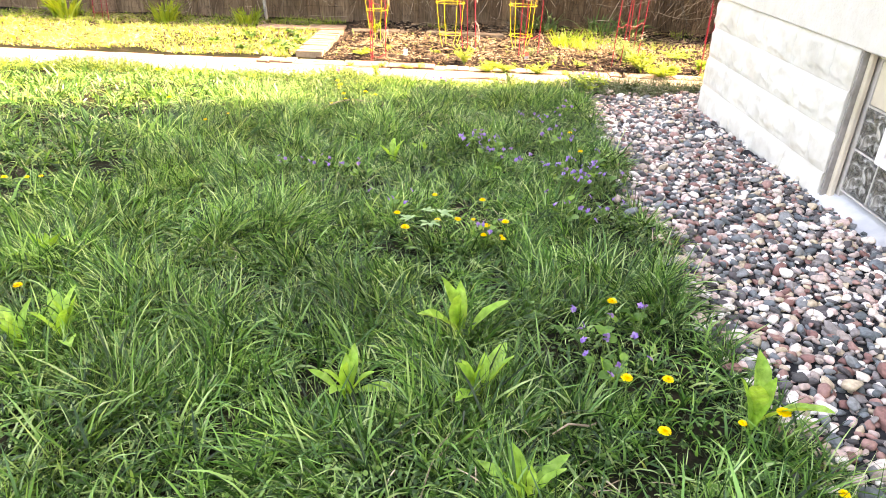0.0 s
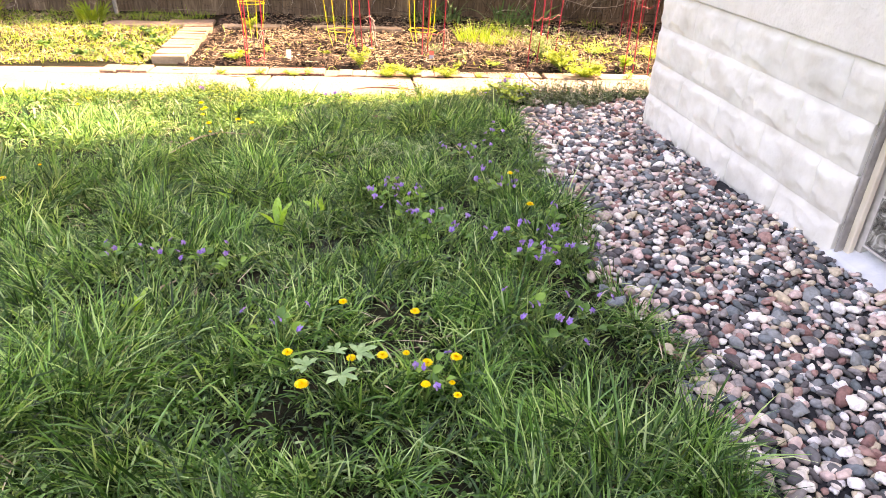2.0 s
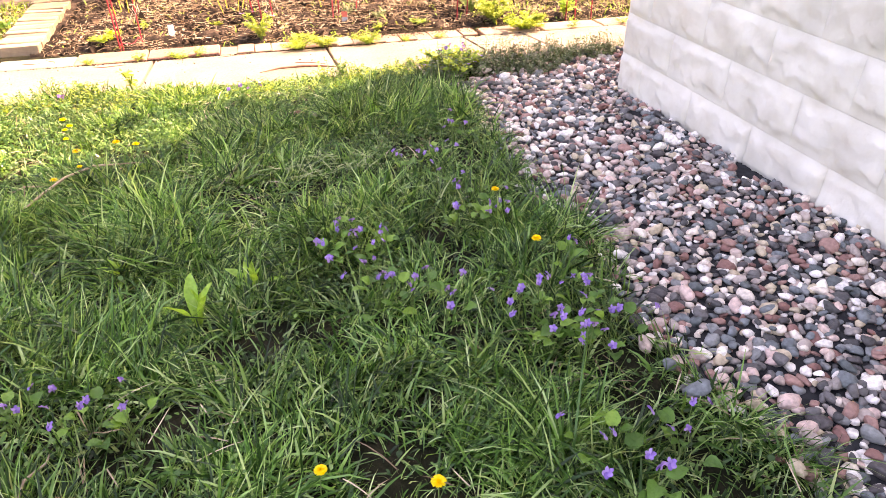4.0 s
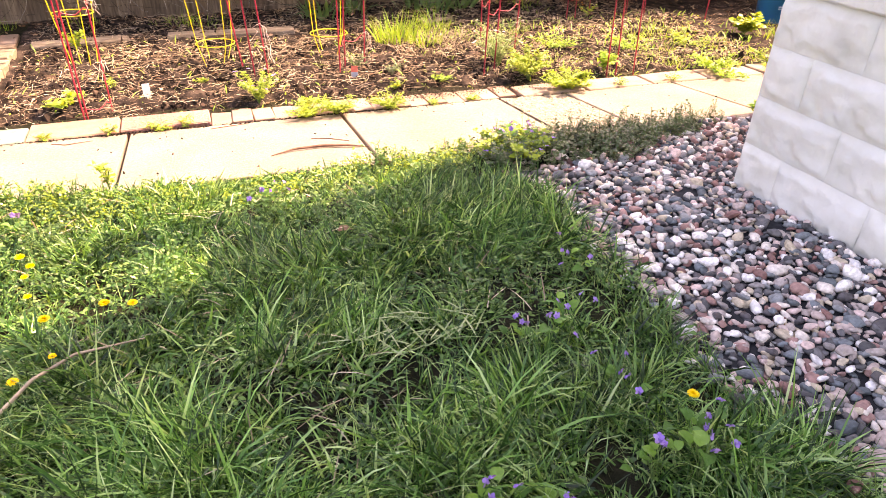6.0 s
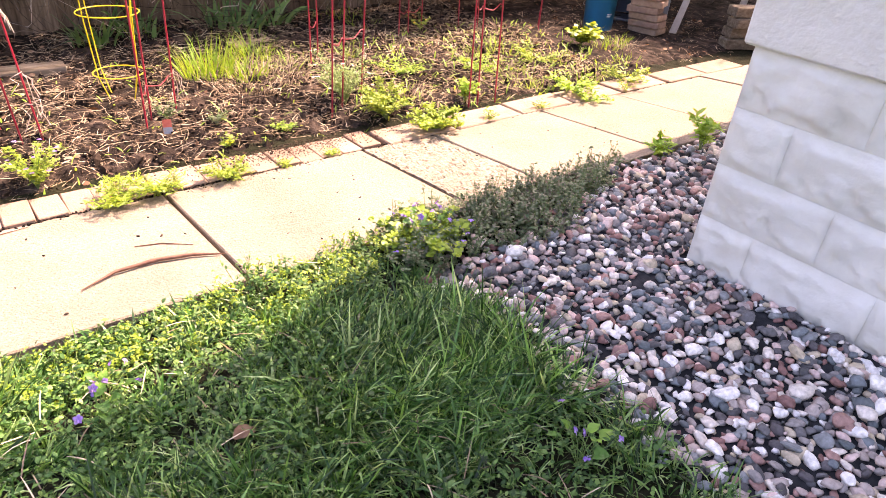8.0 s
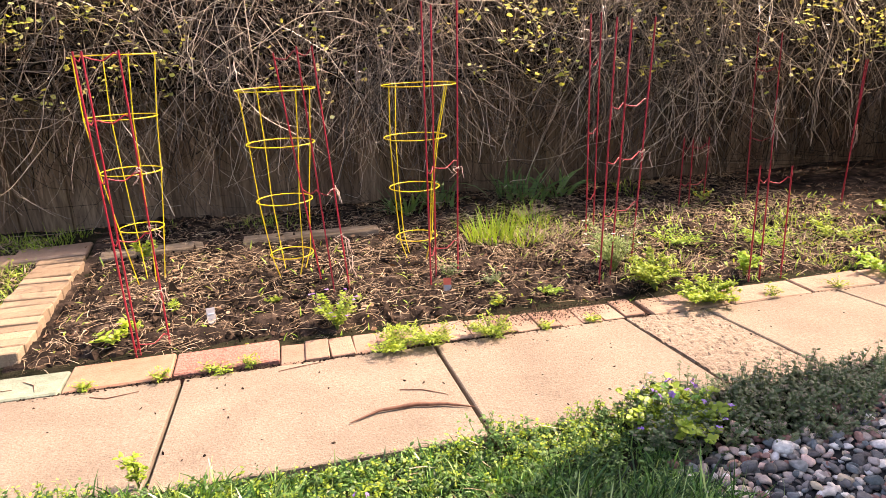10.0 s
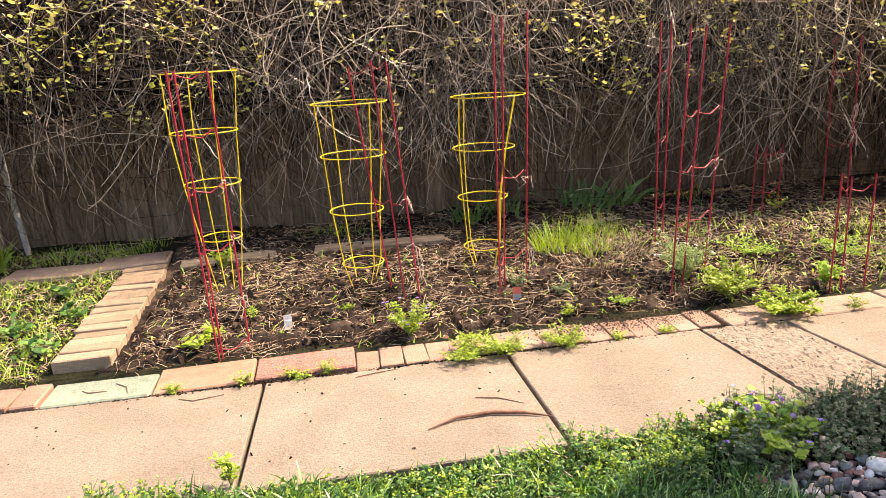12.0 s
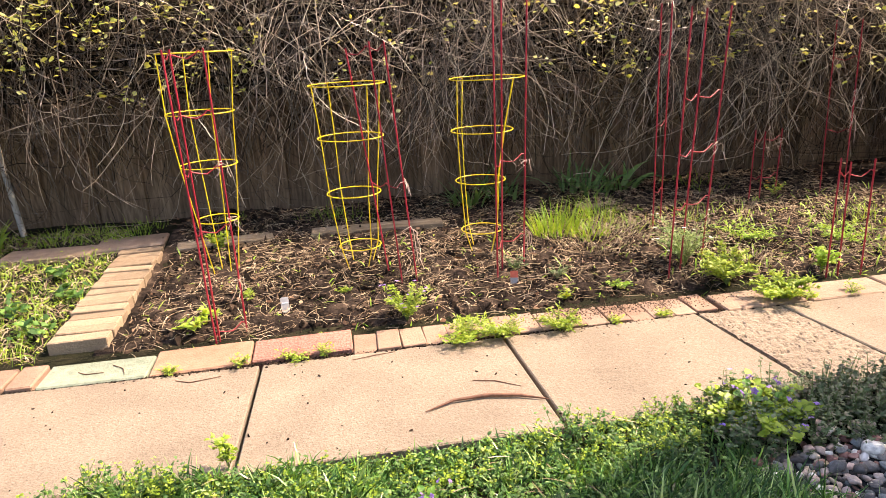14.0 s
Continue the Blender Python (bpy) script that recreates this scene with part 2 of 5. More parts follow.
M_glass = bpy.data.materials.new("glass_block")
M_glass.use_nodes = True
_p = M_glass.node_tree.nodes["Principled BSDF"]
_p.inputs["Base Color"].default_value = (0.72, 0.75, 0.72, 1)
_p.inputs["Roughness"].default_value, _p.inputs["Transmission Weight"].default_value, _p.inputs["IOR"].default_value = 0.06, 0.45, 1.5
_n = M_glass.node_tree.nodes.new("ShaderNodeTexNoise")
_n.inputs["Scale"].default_value, _n.inputs["Distortion"].default_value = 2.6, 2.2
_b = M_glass.node_tree.nodes.new("ShaderNodeBump")
_b.inputs["Strength"].default_value, _b.inputs["Distance"].default_value = 1.0, 0.02
# Bright and dark streaks in the base colour imitate light through the glass.
_r = M_glass.node_tree.nodes.new("ShaderNodeValToRGB")
_r.color_ramp.elements[0].position, _r.color_ramp.elements[0].color = 0.40, (0.10, 0.10, 0.09, 1)
_r.color_ramp.elements[1].position, _r.color_ramp.elements[1].color = 0.72, (0.85, 0.84, 0.80, 1)
_m = _r.color_ramp.elements.new(0.54)
_m.color = (0.26, 0.26, 0.235, 1)
M_glass.node_tree.links.new(_n.outputs["Fac"], _r.inputs["Fac"])
M_glass.node_tree.links.new(_r.outputs["Color"], _p.inputs["Base Color"])
M_glass.node_tree.links.new(_n.outputs["Fac"], _b.inputs["Height"])
M_glass.node_tree.links.new(_b.outputs["Normal"], _p.inputs["Normal"])
M_pane = mat("dark_pane", [(0.10, 0.10, 0.11), (0.16, 0.16, 0.17)], 0.15, scale=5, large=0.05)

# ---- mesh tools ----
rs = np.random.RandomState(7)


def mesh_np(name, V, F, material, smooth=False):
    V, F = np.asarray(V, np.float32).reshape(-1, 3), np.asarray(F, np.int32)
    me = bpy.data.meshes.new(name)
    n, k = F.shape
    me.vertices.add(len(V))
    me.vertices.foreach_set("co", V.ravel())
    me.loops.add(n * k)
    me.loops.foreach_set("vertex_index", F.ravel())
    me.polygons.add(n)
    me.polygons.foreach_set("loop_start", np.arange(0, n * k, k, dtype=np.int32))
    me.polygons.foreach_set("loop_total", np.full(n, k, np.int32))
    me.polygons.foreach_set("use_smooth", np.full(n, smooth))
    me.update(calc_edges=True)
    me.materials.append(material)
    return me


def mesh_bm(name, bm, material, smooth=False):
    me = bpy.data.meshes.new(name)
    bmesh.ops.recalc_face_normals(bm, faces=bm.faces)
    for f in bm.faces:
        f.smooth = smooth
    bm.to_mesh(me)
    bm.free()
    me.materials.append(material)
    return me


def child(name, me, parent, m=None, label="", kind=""):
    ob = new(name, me)
    ob.parent = parent
    if m is not None:
        ob.matrix_basis = m
    return tagged(ob, label, kind=kind)


def part(name, bm, material, parent, label="", smooth=False, m=None):
    return child(name, mesh_bm(name, bm, material, smooth), parent, m, label)


def thing(name, label, category, m=None, group="", kind=""):
    ob = new(name)
    ob.empty_display_size = 0.1
    if m is not None:
        ob.matrix_basis = m
    return tagged(ob, label, category, group, kind)


def box(bm, x0, x1, y0, y1, z0, z1, bevel=0.0, seg=1):
    r = bmesh.ops.create_cube(bm, size=1.0, matrix=Matrix.LocRotScale(((x0 + x1) / 2, (y0 + y1) / 2, (z0 + z1) / 2), None, (abs(x1 - x0), abs(y1 - y0), abs(z1 - z0))))
    if bevel:
        es = list({e for v in r["verts"] for e in v.link_edges})
        bmesh.ops.bevel(bm, geom=es, offset=bevel, segments=seg, affect="EDGES", profile=0.5)
    return bm


def rough_box(sx, sy, sz, bevel, amount, seed):
    """A worn block, standing on z = 0, centred in x and y."""
    bm = box(bmesh.new(), -sx / 2, sx / 2, -sy / 2, sy / 2, 0, sz, bevel)
    for v in bm.verts:
        o = noise.noise_vector(v.co * 14 + Vector((seed * 3.7, seed, 0)))
        v.co += o * amount
    return bm


def vnoise(x, y, scale, seed):
    """Smooth random field between 0 and 1."""
    g = np.random.RandomState(seed).rand(64, 64)
    u, v = np.asarray(x) * scale + 300, np.asarray(y) * scale + 300
    i, j = np.floor(u).astype(int), np.floor(v).astype(int)
    a, b = u - i, v - j
    a, b = a * a * (3 - 2 * a), b * b * (3 - 2 * b)
    i, j, i2, j2 = i % 64, j % 64, (i + 1) % 64, (j + 1) % 64
    return (g[i, j] * (1 - a) + g[i2, j] * a) * (1 - b) + (g[i, j2] * (1 - a) + g[i2, j2] * a) * b


def strips(P, az, th0, th1, L, W, prof, twist=None, fold=0.0):
    """Bent, tapered strips (blades, leaves): base points, heading, lean at foot and tip, length, width, width profile."""
    n, k = len(P), len(prof)
    az, th0, th1, L, W = (np.broadcast_to(np.asarray(a, float), (n,)) for a in (az, th0, th1, L, W))
    twist = np.zeros(n) if twist is None else twist
    V = np.zeros((n, k, 2, 3))
    p = np.array(P, float)
    ca, sa = np.cos(az), np.sin(az)
    for j in range(k):
        th = th0 + (th1 - th0) * j / (k - 1)
        if j:
            p = p + (L / (k - 1))[:, None] * np.stack([np.sin(th) * ca, np.sin(th) * sa, np.cos(th)], 1)
        side = np.stack([-sa, ca, 0 * ca], 1)
        nor = np.stack([np.cos(th) * ca, np.cos(th) * sa, -np.sin(th)], 1)
        w = (np.cos(twist)[:, None] * side + np.sin(twist)[:, None] * nor) * (W * prof[j] / 2)[:, None]
        V[:, j, 0], V[:, j, 1] = p - w, p + w
    base = (np.arange(n) * 2 * k)[:, None, None]
    q = np.array([[2 * j, 2 * j + 1, 2 * j + 3, 2 * j + 2] for j in range(k - 1)])[None]
    return V.reshape(-1, 3), (base + q).reshape(-1, 4)


def tubes(C, R, sides=3):
    """Tubes along many polylines: C is (n, k, 3), R is (n, k)."""
    C = np.asarray(C, float)
    n, k, _ = C.shape
    R = np.broadcast_to(np.asarray(R, float), (n, k))
    T = np.gradient(C, axis=1)
    T /= np.linalg.norm(T, axis=2, keepdims=True) + 1e-9
    ref = np.where(np.abs(T[..., 2:3]) > 0.8, np.array([1.0, 0.1, 0.0]), np.array([0.1, 0.0, 1.0]))
    A = np.cross(T, ref)
    A /= np.linalg.norm(A, axis=2, keepdims=True) + 1e-9
    B = np.cross(T, A)
    ang = np.arange(sides) * 2 * np.pi / sides
    V = C[:, :, None] + R[:, :, None, None] * (np.cos(ang)[None, None, :, None] * A[:, :, None] + np.sin(ang)[None, None, :, None] * B[:, :, None])
    base = (np.arange(n) * k * sides)[:, None, None]
    q = np.array([[j * sides + s, j * sides + (s + 1) % sides, (j + 1) * sides + (s + 1) % sides, (j + 1) * sides + s] for j in range(k - 1) for s in range(sides)])[None]
    return V.reshape(-1, 3), (base + q).reshape(-1, 4)


def join(*parts):
    V, F, o = [], [], 0
    for v, f in parts:
        V.append(v)
        F.append(f + o)
        o += len(v)
    return np.concatenate(V), np.concatenate(F)


# ---- the lie of the land ----
def slab_z(y):
    return -0.005 - 0.074 * (np.asarray(y) - 5.88)


def gravel_edge(y):
    y = np.asarray(y, float)
    return 0.80 + 0.10 * (vnoise(y, y * 0, 2.2, 3) - 0.5) + np.clip(2.0 - y, 0, 2) * 0.15


def gravel_mask(x, y):
    """1 within the pebble strip along the house and round its corner."""
    x, y = np.asarray(x, float), np.asarray(y, float)
    top = np.clip(5.60 + np.clip(x - 1.3, 0, 0.7) * 0.28, 5.4, 5.80)
    return (x > gravel_edge(y)) & (y < top) & (x < 4.2)


def gz(x, y):
    """Height of the bare ground."""
    x, y = np.asarray(x, float), np.asarray(y, float)
    lawn = 0.02 * (vnoise(x, y, 1.6, 11) - 0.5) + 0.01 * (vnoise(x, y, 5, 12) - 0.5)
    grav = -0.03 + 0.055 * np.clip((x - 0.75) / 0.9, 0, 1)
    lawn = np.where(gravel_mask(x, y), grav, lawn)
    bed = -0.085 + 0.10 * np.clip((y - 7.0) / 2.2, 0, 1) + 0.03 * (vnoise(x, y, 2.4, 13) - 0.5)
    t1 = np.clip((y - 5.87) / 0.06, 0, 1)
    t2 = np.clip((y - 6.80) / 0.10, 0, 1)
    z = lawn * (1 - t1) + (slab_z(y) - 0.075) * t1
    return z * (1 - t2) + bed * t2


fx = np.concatenate([[-3000, -300, -60, -20], np.arange(-9, 9.01, 0.09), [20, 60, 300, 3000]])
fy = np.concatenate([[-3000, -300, -60, -12, -4], np.arange(-1, 11.01, 0.09), [20, 60, 300, 3000]])
GX, GY = np.meshgrid(fx, fy, indexing="ij")
GZ = np.where((np.abs(GX) < 10) & (GY > -2) & (GY < 12), gz(GX, GY), 0.0)
nx, ny = GX.shape
idx = np.arange(nx * ny).reshape(nx, ny)
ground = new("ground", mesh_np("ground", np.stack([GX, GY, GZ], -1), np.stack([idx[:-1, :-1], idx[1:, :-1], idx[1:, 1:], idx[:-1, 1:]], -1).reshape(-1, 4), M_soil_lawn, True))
tagged(ground, "earth under the lawn and the yard, near-black for shade between blades", "ground", kind="structure")


def sheet(name, x0, x1, y0, y1, step, lift, material, label, category, keep=None, rough=0.0, seed=1, parent=None):
    a, b = np.meshgrid(np.arange(x0, x1 + 1e-6, step), np.arange(y0, y1 + 1e-6, step), indexing="ij")
    z = gz(a, b) + lift + rough * (vnoise(a, b, 14, seed) + 0.5 * vnoise(a, b, 31, seed + 1) - 0.75)
    z = z - 0.065 * np.clip((7.22 - b) / 0.14, 0, 1) * (b > 6.9)
    i = np.arange(a.size).reshape(a.shape)
    q = np.stack([i[:-1, :-1], i[1:, :-1], i[1:, 1:], i[:-1, 1:]], -1).reshape(-1, 4)
    if keep is not None:
        ok = keep(a, b).ravel()
        q = q[ok[q].all(1)]
    ob = new(name, mesh_np(name, np.stack([a, b, z], -1), q, material, True))
    return tagged(ob, label, category, kind="structure")


sheet("garden_soil", -1.72, 3.6, 6.98, 9.55, 0.022, 0.022, M_soil, "dark crumbly garden soil in the planting bed", "soil", rough=0.058, seed=21)
sheet("yard_soil", 3.6, 9.0, 6.98, 9.55, 0.05, 0.015, M_soil, "shaded bare earth beside the planting bed", "soil", rough=0.02, seed=25)
sheet("landscape_fabric", 0.7, 4.2, -0.6, 5.76, 0.04, 0.006, M_fabric, "dark weed fabric showing between the pebbles", "fabric", keep=gravel_mask)

# ---- house ----
HOUSE = pose(1.656, 5.09, 0.006, 2.0, 0, 2.3)
house = thing("house", "two-storey white stucco house on painted rock-faced block", "house", HOUSE)
LEDGE = 0.83
foundation = child("foundation", mesh_bm("foundation", box(box(box(box(box(box(bmesh.new(), 0.015, 0.30, -1.83, 0 - 0.015, -0.4, LEDGE), 0.015, 0.30, -9, -3.20, -0.4, LEDGE), 0.015, 0.30, -3.20, -1.83, -0.4, 0.02), 0.30, 8, -0.30, -0.015, -0.4, LEDGE), 7.7, 8, -9, -0.30, -0.4, LEDGE), 0.30, 7.7, -9, -8.7, -0.4, LEDGE), M_block), house, label="painted foundation wall of rock-faced blocks")
for w4 in ((-0.03, 0.25, -9.03, 0.03), (0.25, 8.03, -0.25, 0.03), (7.75, 8.03, -9.03, -0.25), (0.25, 7.75, -9.03, -8.75)):
    part("stucco_wall", box(bmesh.new(), *w4, LEDGE, 7.1, 0.008), M_stucco, house, "off-white rough stucco wall")
bm = bmesh.new()
box(bm, 0.1, 7.9, -8.9, -0.1, 7.10, 7.22)
part("attic_floor", bm, M_dark, house)
bm = bmesh.new()
c = [bm.verts.new(v) for v in ((-0.15, -9.2, 7.22), (8.2, -9.2, 7.22), (8.2, 0.1, 7.22), (-0.15, 0.1, 7.22), (4, -6, 8.9), (4, -3, 8.9))]
for f in ((0, 1, 2, 3), (0, 4, 1), (1, 4, 5, 2), (2, 5, 3), (3, 5, 4, 0)):
    bm.faces.new([c[k] for k in f])
part("roof", bm, M_roof, house, "dark shingled hip roof")
bm = bmesh.new()
# Unseen overhang, added and outlined to give the lawn its shadow edge.
SHADOW_OUTLINE = ((1.80, 4.80), (0.25, 4.91), (0.44, 4.97), (1.13, 5.11), (1.40, 5.18), (1.42, 5.39), (1.02, 5.45), (1.06, 5.63), (1.46, 5.66), (1.80, 5.67), (2.02, 5.71), (2.25, 5.77), (2.62, 5.91), (2.95, 5.98), (3.20, 6.11), (3.90, 6.17), (9.3, 6.30), (9.3, 5.20), (1.80, 5.00))
c = [bm.verts.new(HOUSE.inverted() @ Vector((a, b, 2.42))) for a, b in SHADOW_OUTLINE]
bm.faces.new(c)
r = bmesh.ops.extrude_face_region(bm, geom=list(bm.faces))
for v in [g for g in r["geom"] if isinstance(g, bmesh.types.BMVert)]:
    v.co.z += 0.05
part("canopy", bm, M_roof, house, "unseen overhang added to shape the shadow on the lawn")


def rock_face(L, H, seed):
    """A rock-faced block: bulging front in -x, sunk edges, 5 cm deep."""
    bm = bmesh.new()
    nu, nv = max(10, int(L / 0.0125)), 17
    g = [[None] * (nv + 1) for _ in range(nu + 1)]
    for i in range(nu + 1):
        for j in range(nv + 1):
            u, v = i / nu, j / nv
            y, z = 0.0002 + (L - 0.0004) * u, 0.0004 + (H - 0.0008) * v
            ends = min(u, 1 - u) * L
            n = noise.fractal(Vector((y * 7 + seed * 5.1, z * 9, seed)), 0.8, 2.0, 3)
            m = noise.fractal(Vector((y * 11 + seed * 3.3, 4.0, seed * 1.7)), 0.9, 2.0, 3)
            m2 = noise.fractal(Vector((y * 8 + seed * 2.1, 9.0, seed * 0.7)), 0.9, 2.0, 3)
            rise = min(ends + 0.010, (1 - v) * H - 0.016 * max(0.0, 0.3 + m2 * 1.5), v * H - 0.046 * max(0.0, 0.45 + m * 1.6))
            q = min(1.0, max(0.0, (rise - 0.006) / 0.023))
            q = q * q * (3 - 2 * q)
            fine = abs(noise.noise(Vector((y * 37 + seed, z * 41, seed * 2.0))))
            edge = min(1, ends / 0.008) * min(1, min(v, 1 - v) * H / 0.008)
            d = 0.002 + 0.0028 * edge + q * (0.012 + 0.011 * n + 0.004 * fine)
            g[i][j] = bm.verts.new((-max(d, -0.002), y, z))
    for i in range(nu):
        for j in range(nv):
            bm.faces.new((g[i][j], g[i][j + 1], g[i + 1][j + 1], g[i + 1][j]))
    ring = [g[i][0] for i in range(nu)] + [g[nu][j] for j in range(nv)] + [g[i][nv] for i in range(nu, 0, -1)] + [g[0][j] for j in range(nv, 0, -1)]
    rear = [bm.verts.new((0.05, v.co.y, v.co.z)) for v in ring]
    for a in range(len(ring)):
        b = (a + 1) % len(ring)
        bm.faces.new((ring[a], ring[b], rear[b], rear[a]))
    rim = {frozenset((ring[a], ring[(a + 1) % len(ring)])) for a in range(len(ring))}
    for e in bm.edges:
        e.smooth = frozenset(e.verts) not in rim
    return mesh_bm("block", bm, M_block, True)


CH, BL = 0.2005, 0.405
FULL = [rock_face(BL, CH, k) for k in range(7)]
CUT = {}
for row in range(5):
    z = LEDGE - CH * (row + 1)
    y = 0.0
    first = BL / 2 if row % 2 else BL
    while y > -8.9:
        L = first if y == 0.0 else BL
        y0, y1 = y - L, y
        if z > 0.0 and y0 < -1.83 and y1 > -3.20:
            if y1 > -1.83 + 0.03:
                y0 = -1.83
            elif y0 < -3.20 - 0.03:
                y1 = -3.20
            else:
                y -= L
                continue
        key = round(y1 - y0, 3)
        if abs(key - BL) < 0.01:
            me = FULL[random.randrange(7)]
        else:
            me = CUT.setdefault((key, row), rock_face(key, CH, 20 + row))
        child("block", me, foundation, pose(0, y0, z))
        y -= L
for row in range(5):
    z = LEDGE - CH * (row + 1)
    x = 0.0
    for k in range(6):
        L = BL / 2 if (k == 0 and row % 2 == 0) else BL
        me = FULL[random.randrange(7)] if L == BL else CUT.setdefault((L, row), rock_face(L, CH, 30 + row))
        child("block", me, foundation, pose(x + 0.06, 0, z, 0, 0, -90))
        x += L

# basement window
window = child("window", None, house, label="glass block basement window with a small vent")
bm = bmesh.new()
box(bm, 0.004, 0.14, -1.848, -1.832, 0.02, LEDGE - 0.004, 0.004)
part("jamb", bm, M_mortar, window, "grey cement jamb")
bm = bmesh.new()
box(bm, 0.030, 0.055, -1.878, -1.848, 0.06, LEDGE - 0.004, 0.004)
box(bm, 0.030, 0.17, -3.20, -2.985, 0.06, LEDGE - 0.004, 0.004)
box(bm, 0.05, 0.17, -2.985, -1.895, 0.802, LEDGE - 0.004, 0.004)
part("frame", bm, M_beige, window, "beige painted frame")
bm = bmesh.new()
s = [bm.verts.new(v) for v in ((-0.045, -3.25, -0.1), (-0.045, -3.25, 0.085), (0.0, -3.25, 0.115), (0.17, -3.25, 0.171), (0.17, -3.25, -0.1))]
bm.faces.new(s)
r = bmesh.ops.extrude_face_region(bm, geom=list(bm.faces))
for v in [g for g in r["geom"] if isinstance(g, bmesh.types.BMVert)]:
    v.co.y = -1.79
part("sill", bm, M_sill, window, "pale blue-grey painted sloping sill")
part("gap", box(bmesh.new(), 0.066, 0.17, -1.895, -1.848, 0.06, LEDGE - 0.004), M_joint, window, "pale putty beside the frame")
for r_ in range(4):
    part("joint", box(bmesh.new(), 0.060, 0.10, -2.985, -1.897, 0.171 + 0.207 * r_, 0.180 + 0.207 * r_), M_joint, window)
for c_ in range(6):
    part("joint", box(bmesh.new(), 0.061, 0.10, -1.906 - 0.212 * c_, -1.898 - 0.212 * c_, 0.170, 0.802), M_joint, window)
part("rear_glass", box(bmesh.new(), 0.16, 0.18, -3.0, -1.85, 0.16, 0.80), M_rear, window, "backing sheet behind the glass blocks, streaked as if lit")
GW = 0.212
bmg = box(bmesh.new(), 0.056, 0.118, -GW + 0.012, 0, 0, 0.198, 0.014, 2)
glass_me = mesh_bm("glass_block", bmg, M_glass, True)
painted_me = mesh_bm("painted_block", box(bmesh.new(), 0.062, 0.118, -GW + 0.008, 0, 0, 0.198, 0.006, 1), M_beige)
for r_ in range(3):
    for c_ in range(5):
        if r_ == 1 and c_ in (1, 2):
            continue
        child("glass_block", glass_me if r_ < 2 else painted_me, window, pose(0, -1.9085 - GW * c_, 0.182 + 0.207 * r_))
bm = bmesh.new()
vy0, vy1, vz0, vz1 = -1.900 - 3 * GW + 0.0, -1.900 - GW, 0.385, 0.592
box(bm, 0.035, 0.12, vy0, vy0 + 0.05, vz0, vz1, 0.004)
box(bm, 0.035, 0.12, vy1 - 0.05, vy1, vz0, vz1, 0.004)
box(bm, 0.035, 0.12, vy0 + 0.05, vy1 - 0.05, vz0, vz0 + 0.042, 0.004)
box(bm, 0.035, 0.12, vy0 + 0.05, vy1 - 0.05, vz1 - 0.042, vz1, 0.004)
vent = part("vent_frame", bm, M_vinyl, window, "white vinyl vent frame")
part("pane", box(bmesh.new(), 0.085, 0.11, vy0 + 0.05, vy1 - 0.05, vz0 + 0.042, vz1 - 0.042), M_pane, vent, "dark vent pane")

# ---- sidewalk ----
pavement = thing("pavement", "sunlit tan concrete sidewalk of cast slabs", "sidewalk", kind="structure")
JOINTS = [-6.6, -5.5, -4.4, -3.25, -2.12, -0.885, 0.28, 1.30, 1.76, 2.60, 3.32, 4.3, 5.3, 6.3]
SLOPE = math.degrees(math.atan(0.074))
for k in range(len(JOINTS) - 1):
    w = JOINTS[k + 1] - JOINTS[k]
    gap = 0.017 if JOINTS[k] in (-2.12, -0.885, 0.28) else 0.009
    sy = 0.935
    bm = rough_box(w - gap, sy, 0.07, 0.005, 0.002, k)
    if k == 7:
        top = [f for f in bm.faces if f.normal.z > 0.9 and f.calc_area() > 0.1]
        bmesh.ops.subdivide_edges(bm, edges=[e for f in top for e in f.edges], cuts=44, use_grid_fill=True)
        for v in bm.verts:
            if v.co.z > 0.066:
                pit = noise.noise(Vector((v.co.x * 22, v.co.y * 38, 3.0))) + 0.6 * noise.noise(Vector((v.co.x * 60, v.co.y * 85, 7.0)))
                v.co.z -= 0.016 * max(0.0, pit - 0.10) + 0.001 * pit
    me = mesh_bm("slab", bm, M_slabrough if k == 7 else M_slab)
    child("slab", me, pavement, pose((JOINTS[k] + JOINTS[k + 1]) / 2, 6.3475, float(slab_z(6.3475)) - 0.07 + random.uniform(-0.004, 0.003), -SLOPE, random.uniform(-0.25, 0.25), 0))

# ---- edging ----
edging = thing("brick_edging", "mixed row of pink, tan and red bricks along the sidewalk", "edging")


def edge_piece(name, x0, x1, y0, y1, top, material, seed, label=""):
    h = 0.07
    me = mesh_bm(name, rough_box(x1 - x0 - 0.007, y1 - y0, h, 0.007, 0.004, seed), material)
    child(name, me, edging, pose((x0 + x1) / 2, (y0 + y1) / 2, top - h, random.uniform(-1.5, 1.5), random.uniform(-1, 1), random.uniform(-1.5, 1.5)), label)


edge_piece("stone", -1.875, -1.395, 6.82, 7.04, -0.062, M_stonegreen, 1, "pale green lichen-stained stone")
edge_piece("brick", -1.395, -0.935, 6.83, 7.08, -0.062, M_brickor, 2, "orange tan brick")
edge_piece("brick", -0.935, -0.450, 6.85, 7.09, -0.063, M_brickred, 3, "rough red brick")
HEADS = [mesh_bm("brick", rough_box(0.1145, 0.205, 0.07, 0.004, 0.003, 40 + k), M_brick) for k in range(5)]
x = -0.392
while x < 1.40:
    child("brick", HEADS[random.randrange(5)], edging, pose(x, 6.93 + 0.012 * math.sin(x * 5) + random.uniform(-0.008, 0.008), -0.134 + random.uniform(-0.007, 0.007), random.uniform(-2, 2), random.uniform(-1.5, 1.5), random.uniform(-1.5, 1.5)))
    x += 0.117
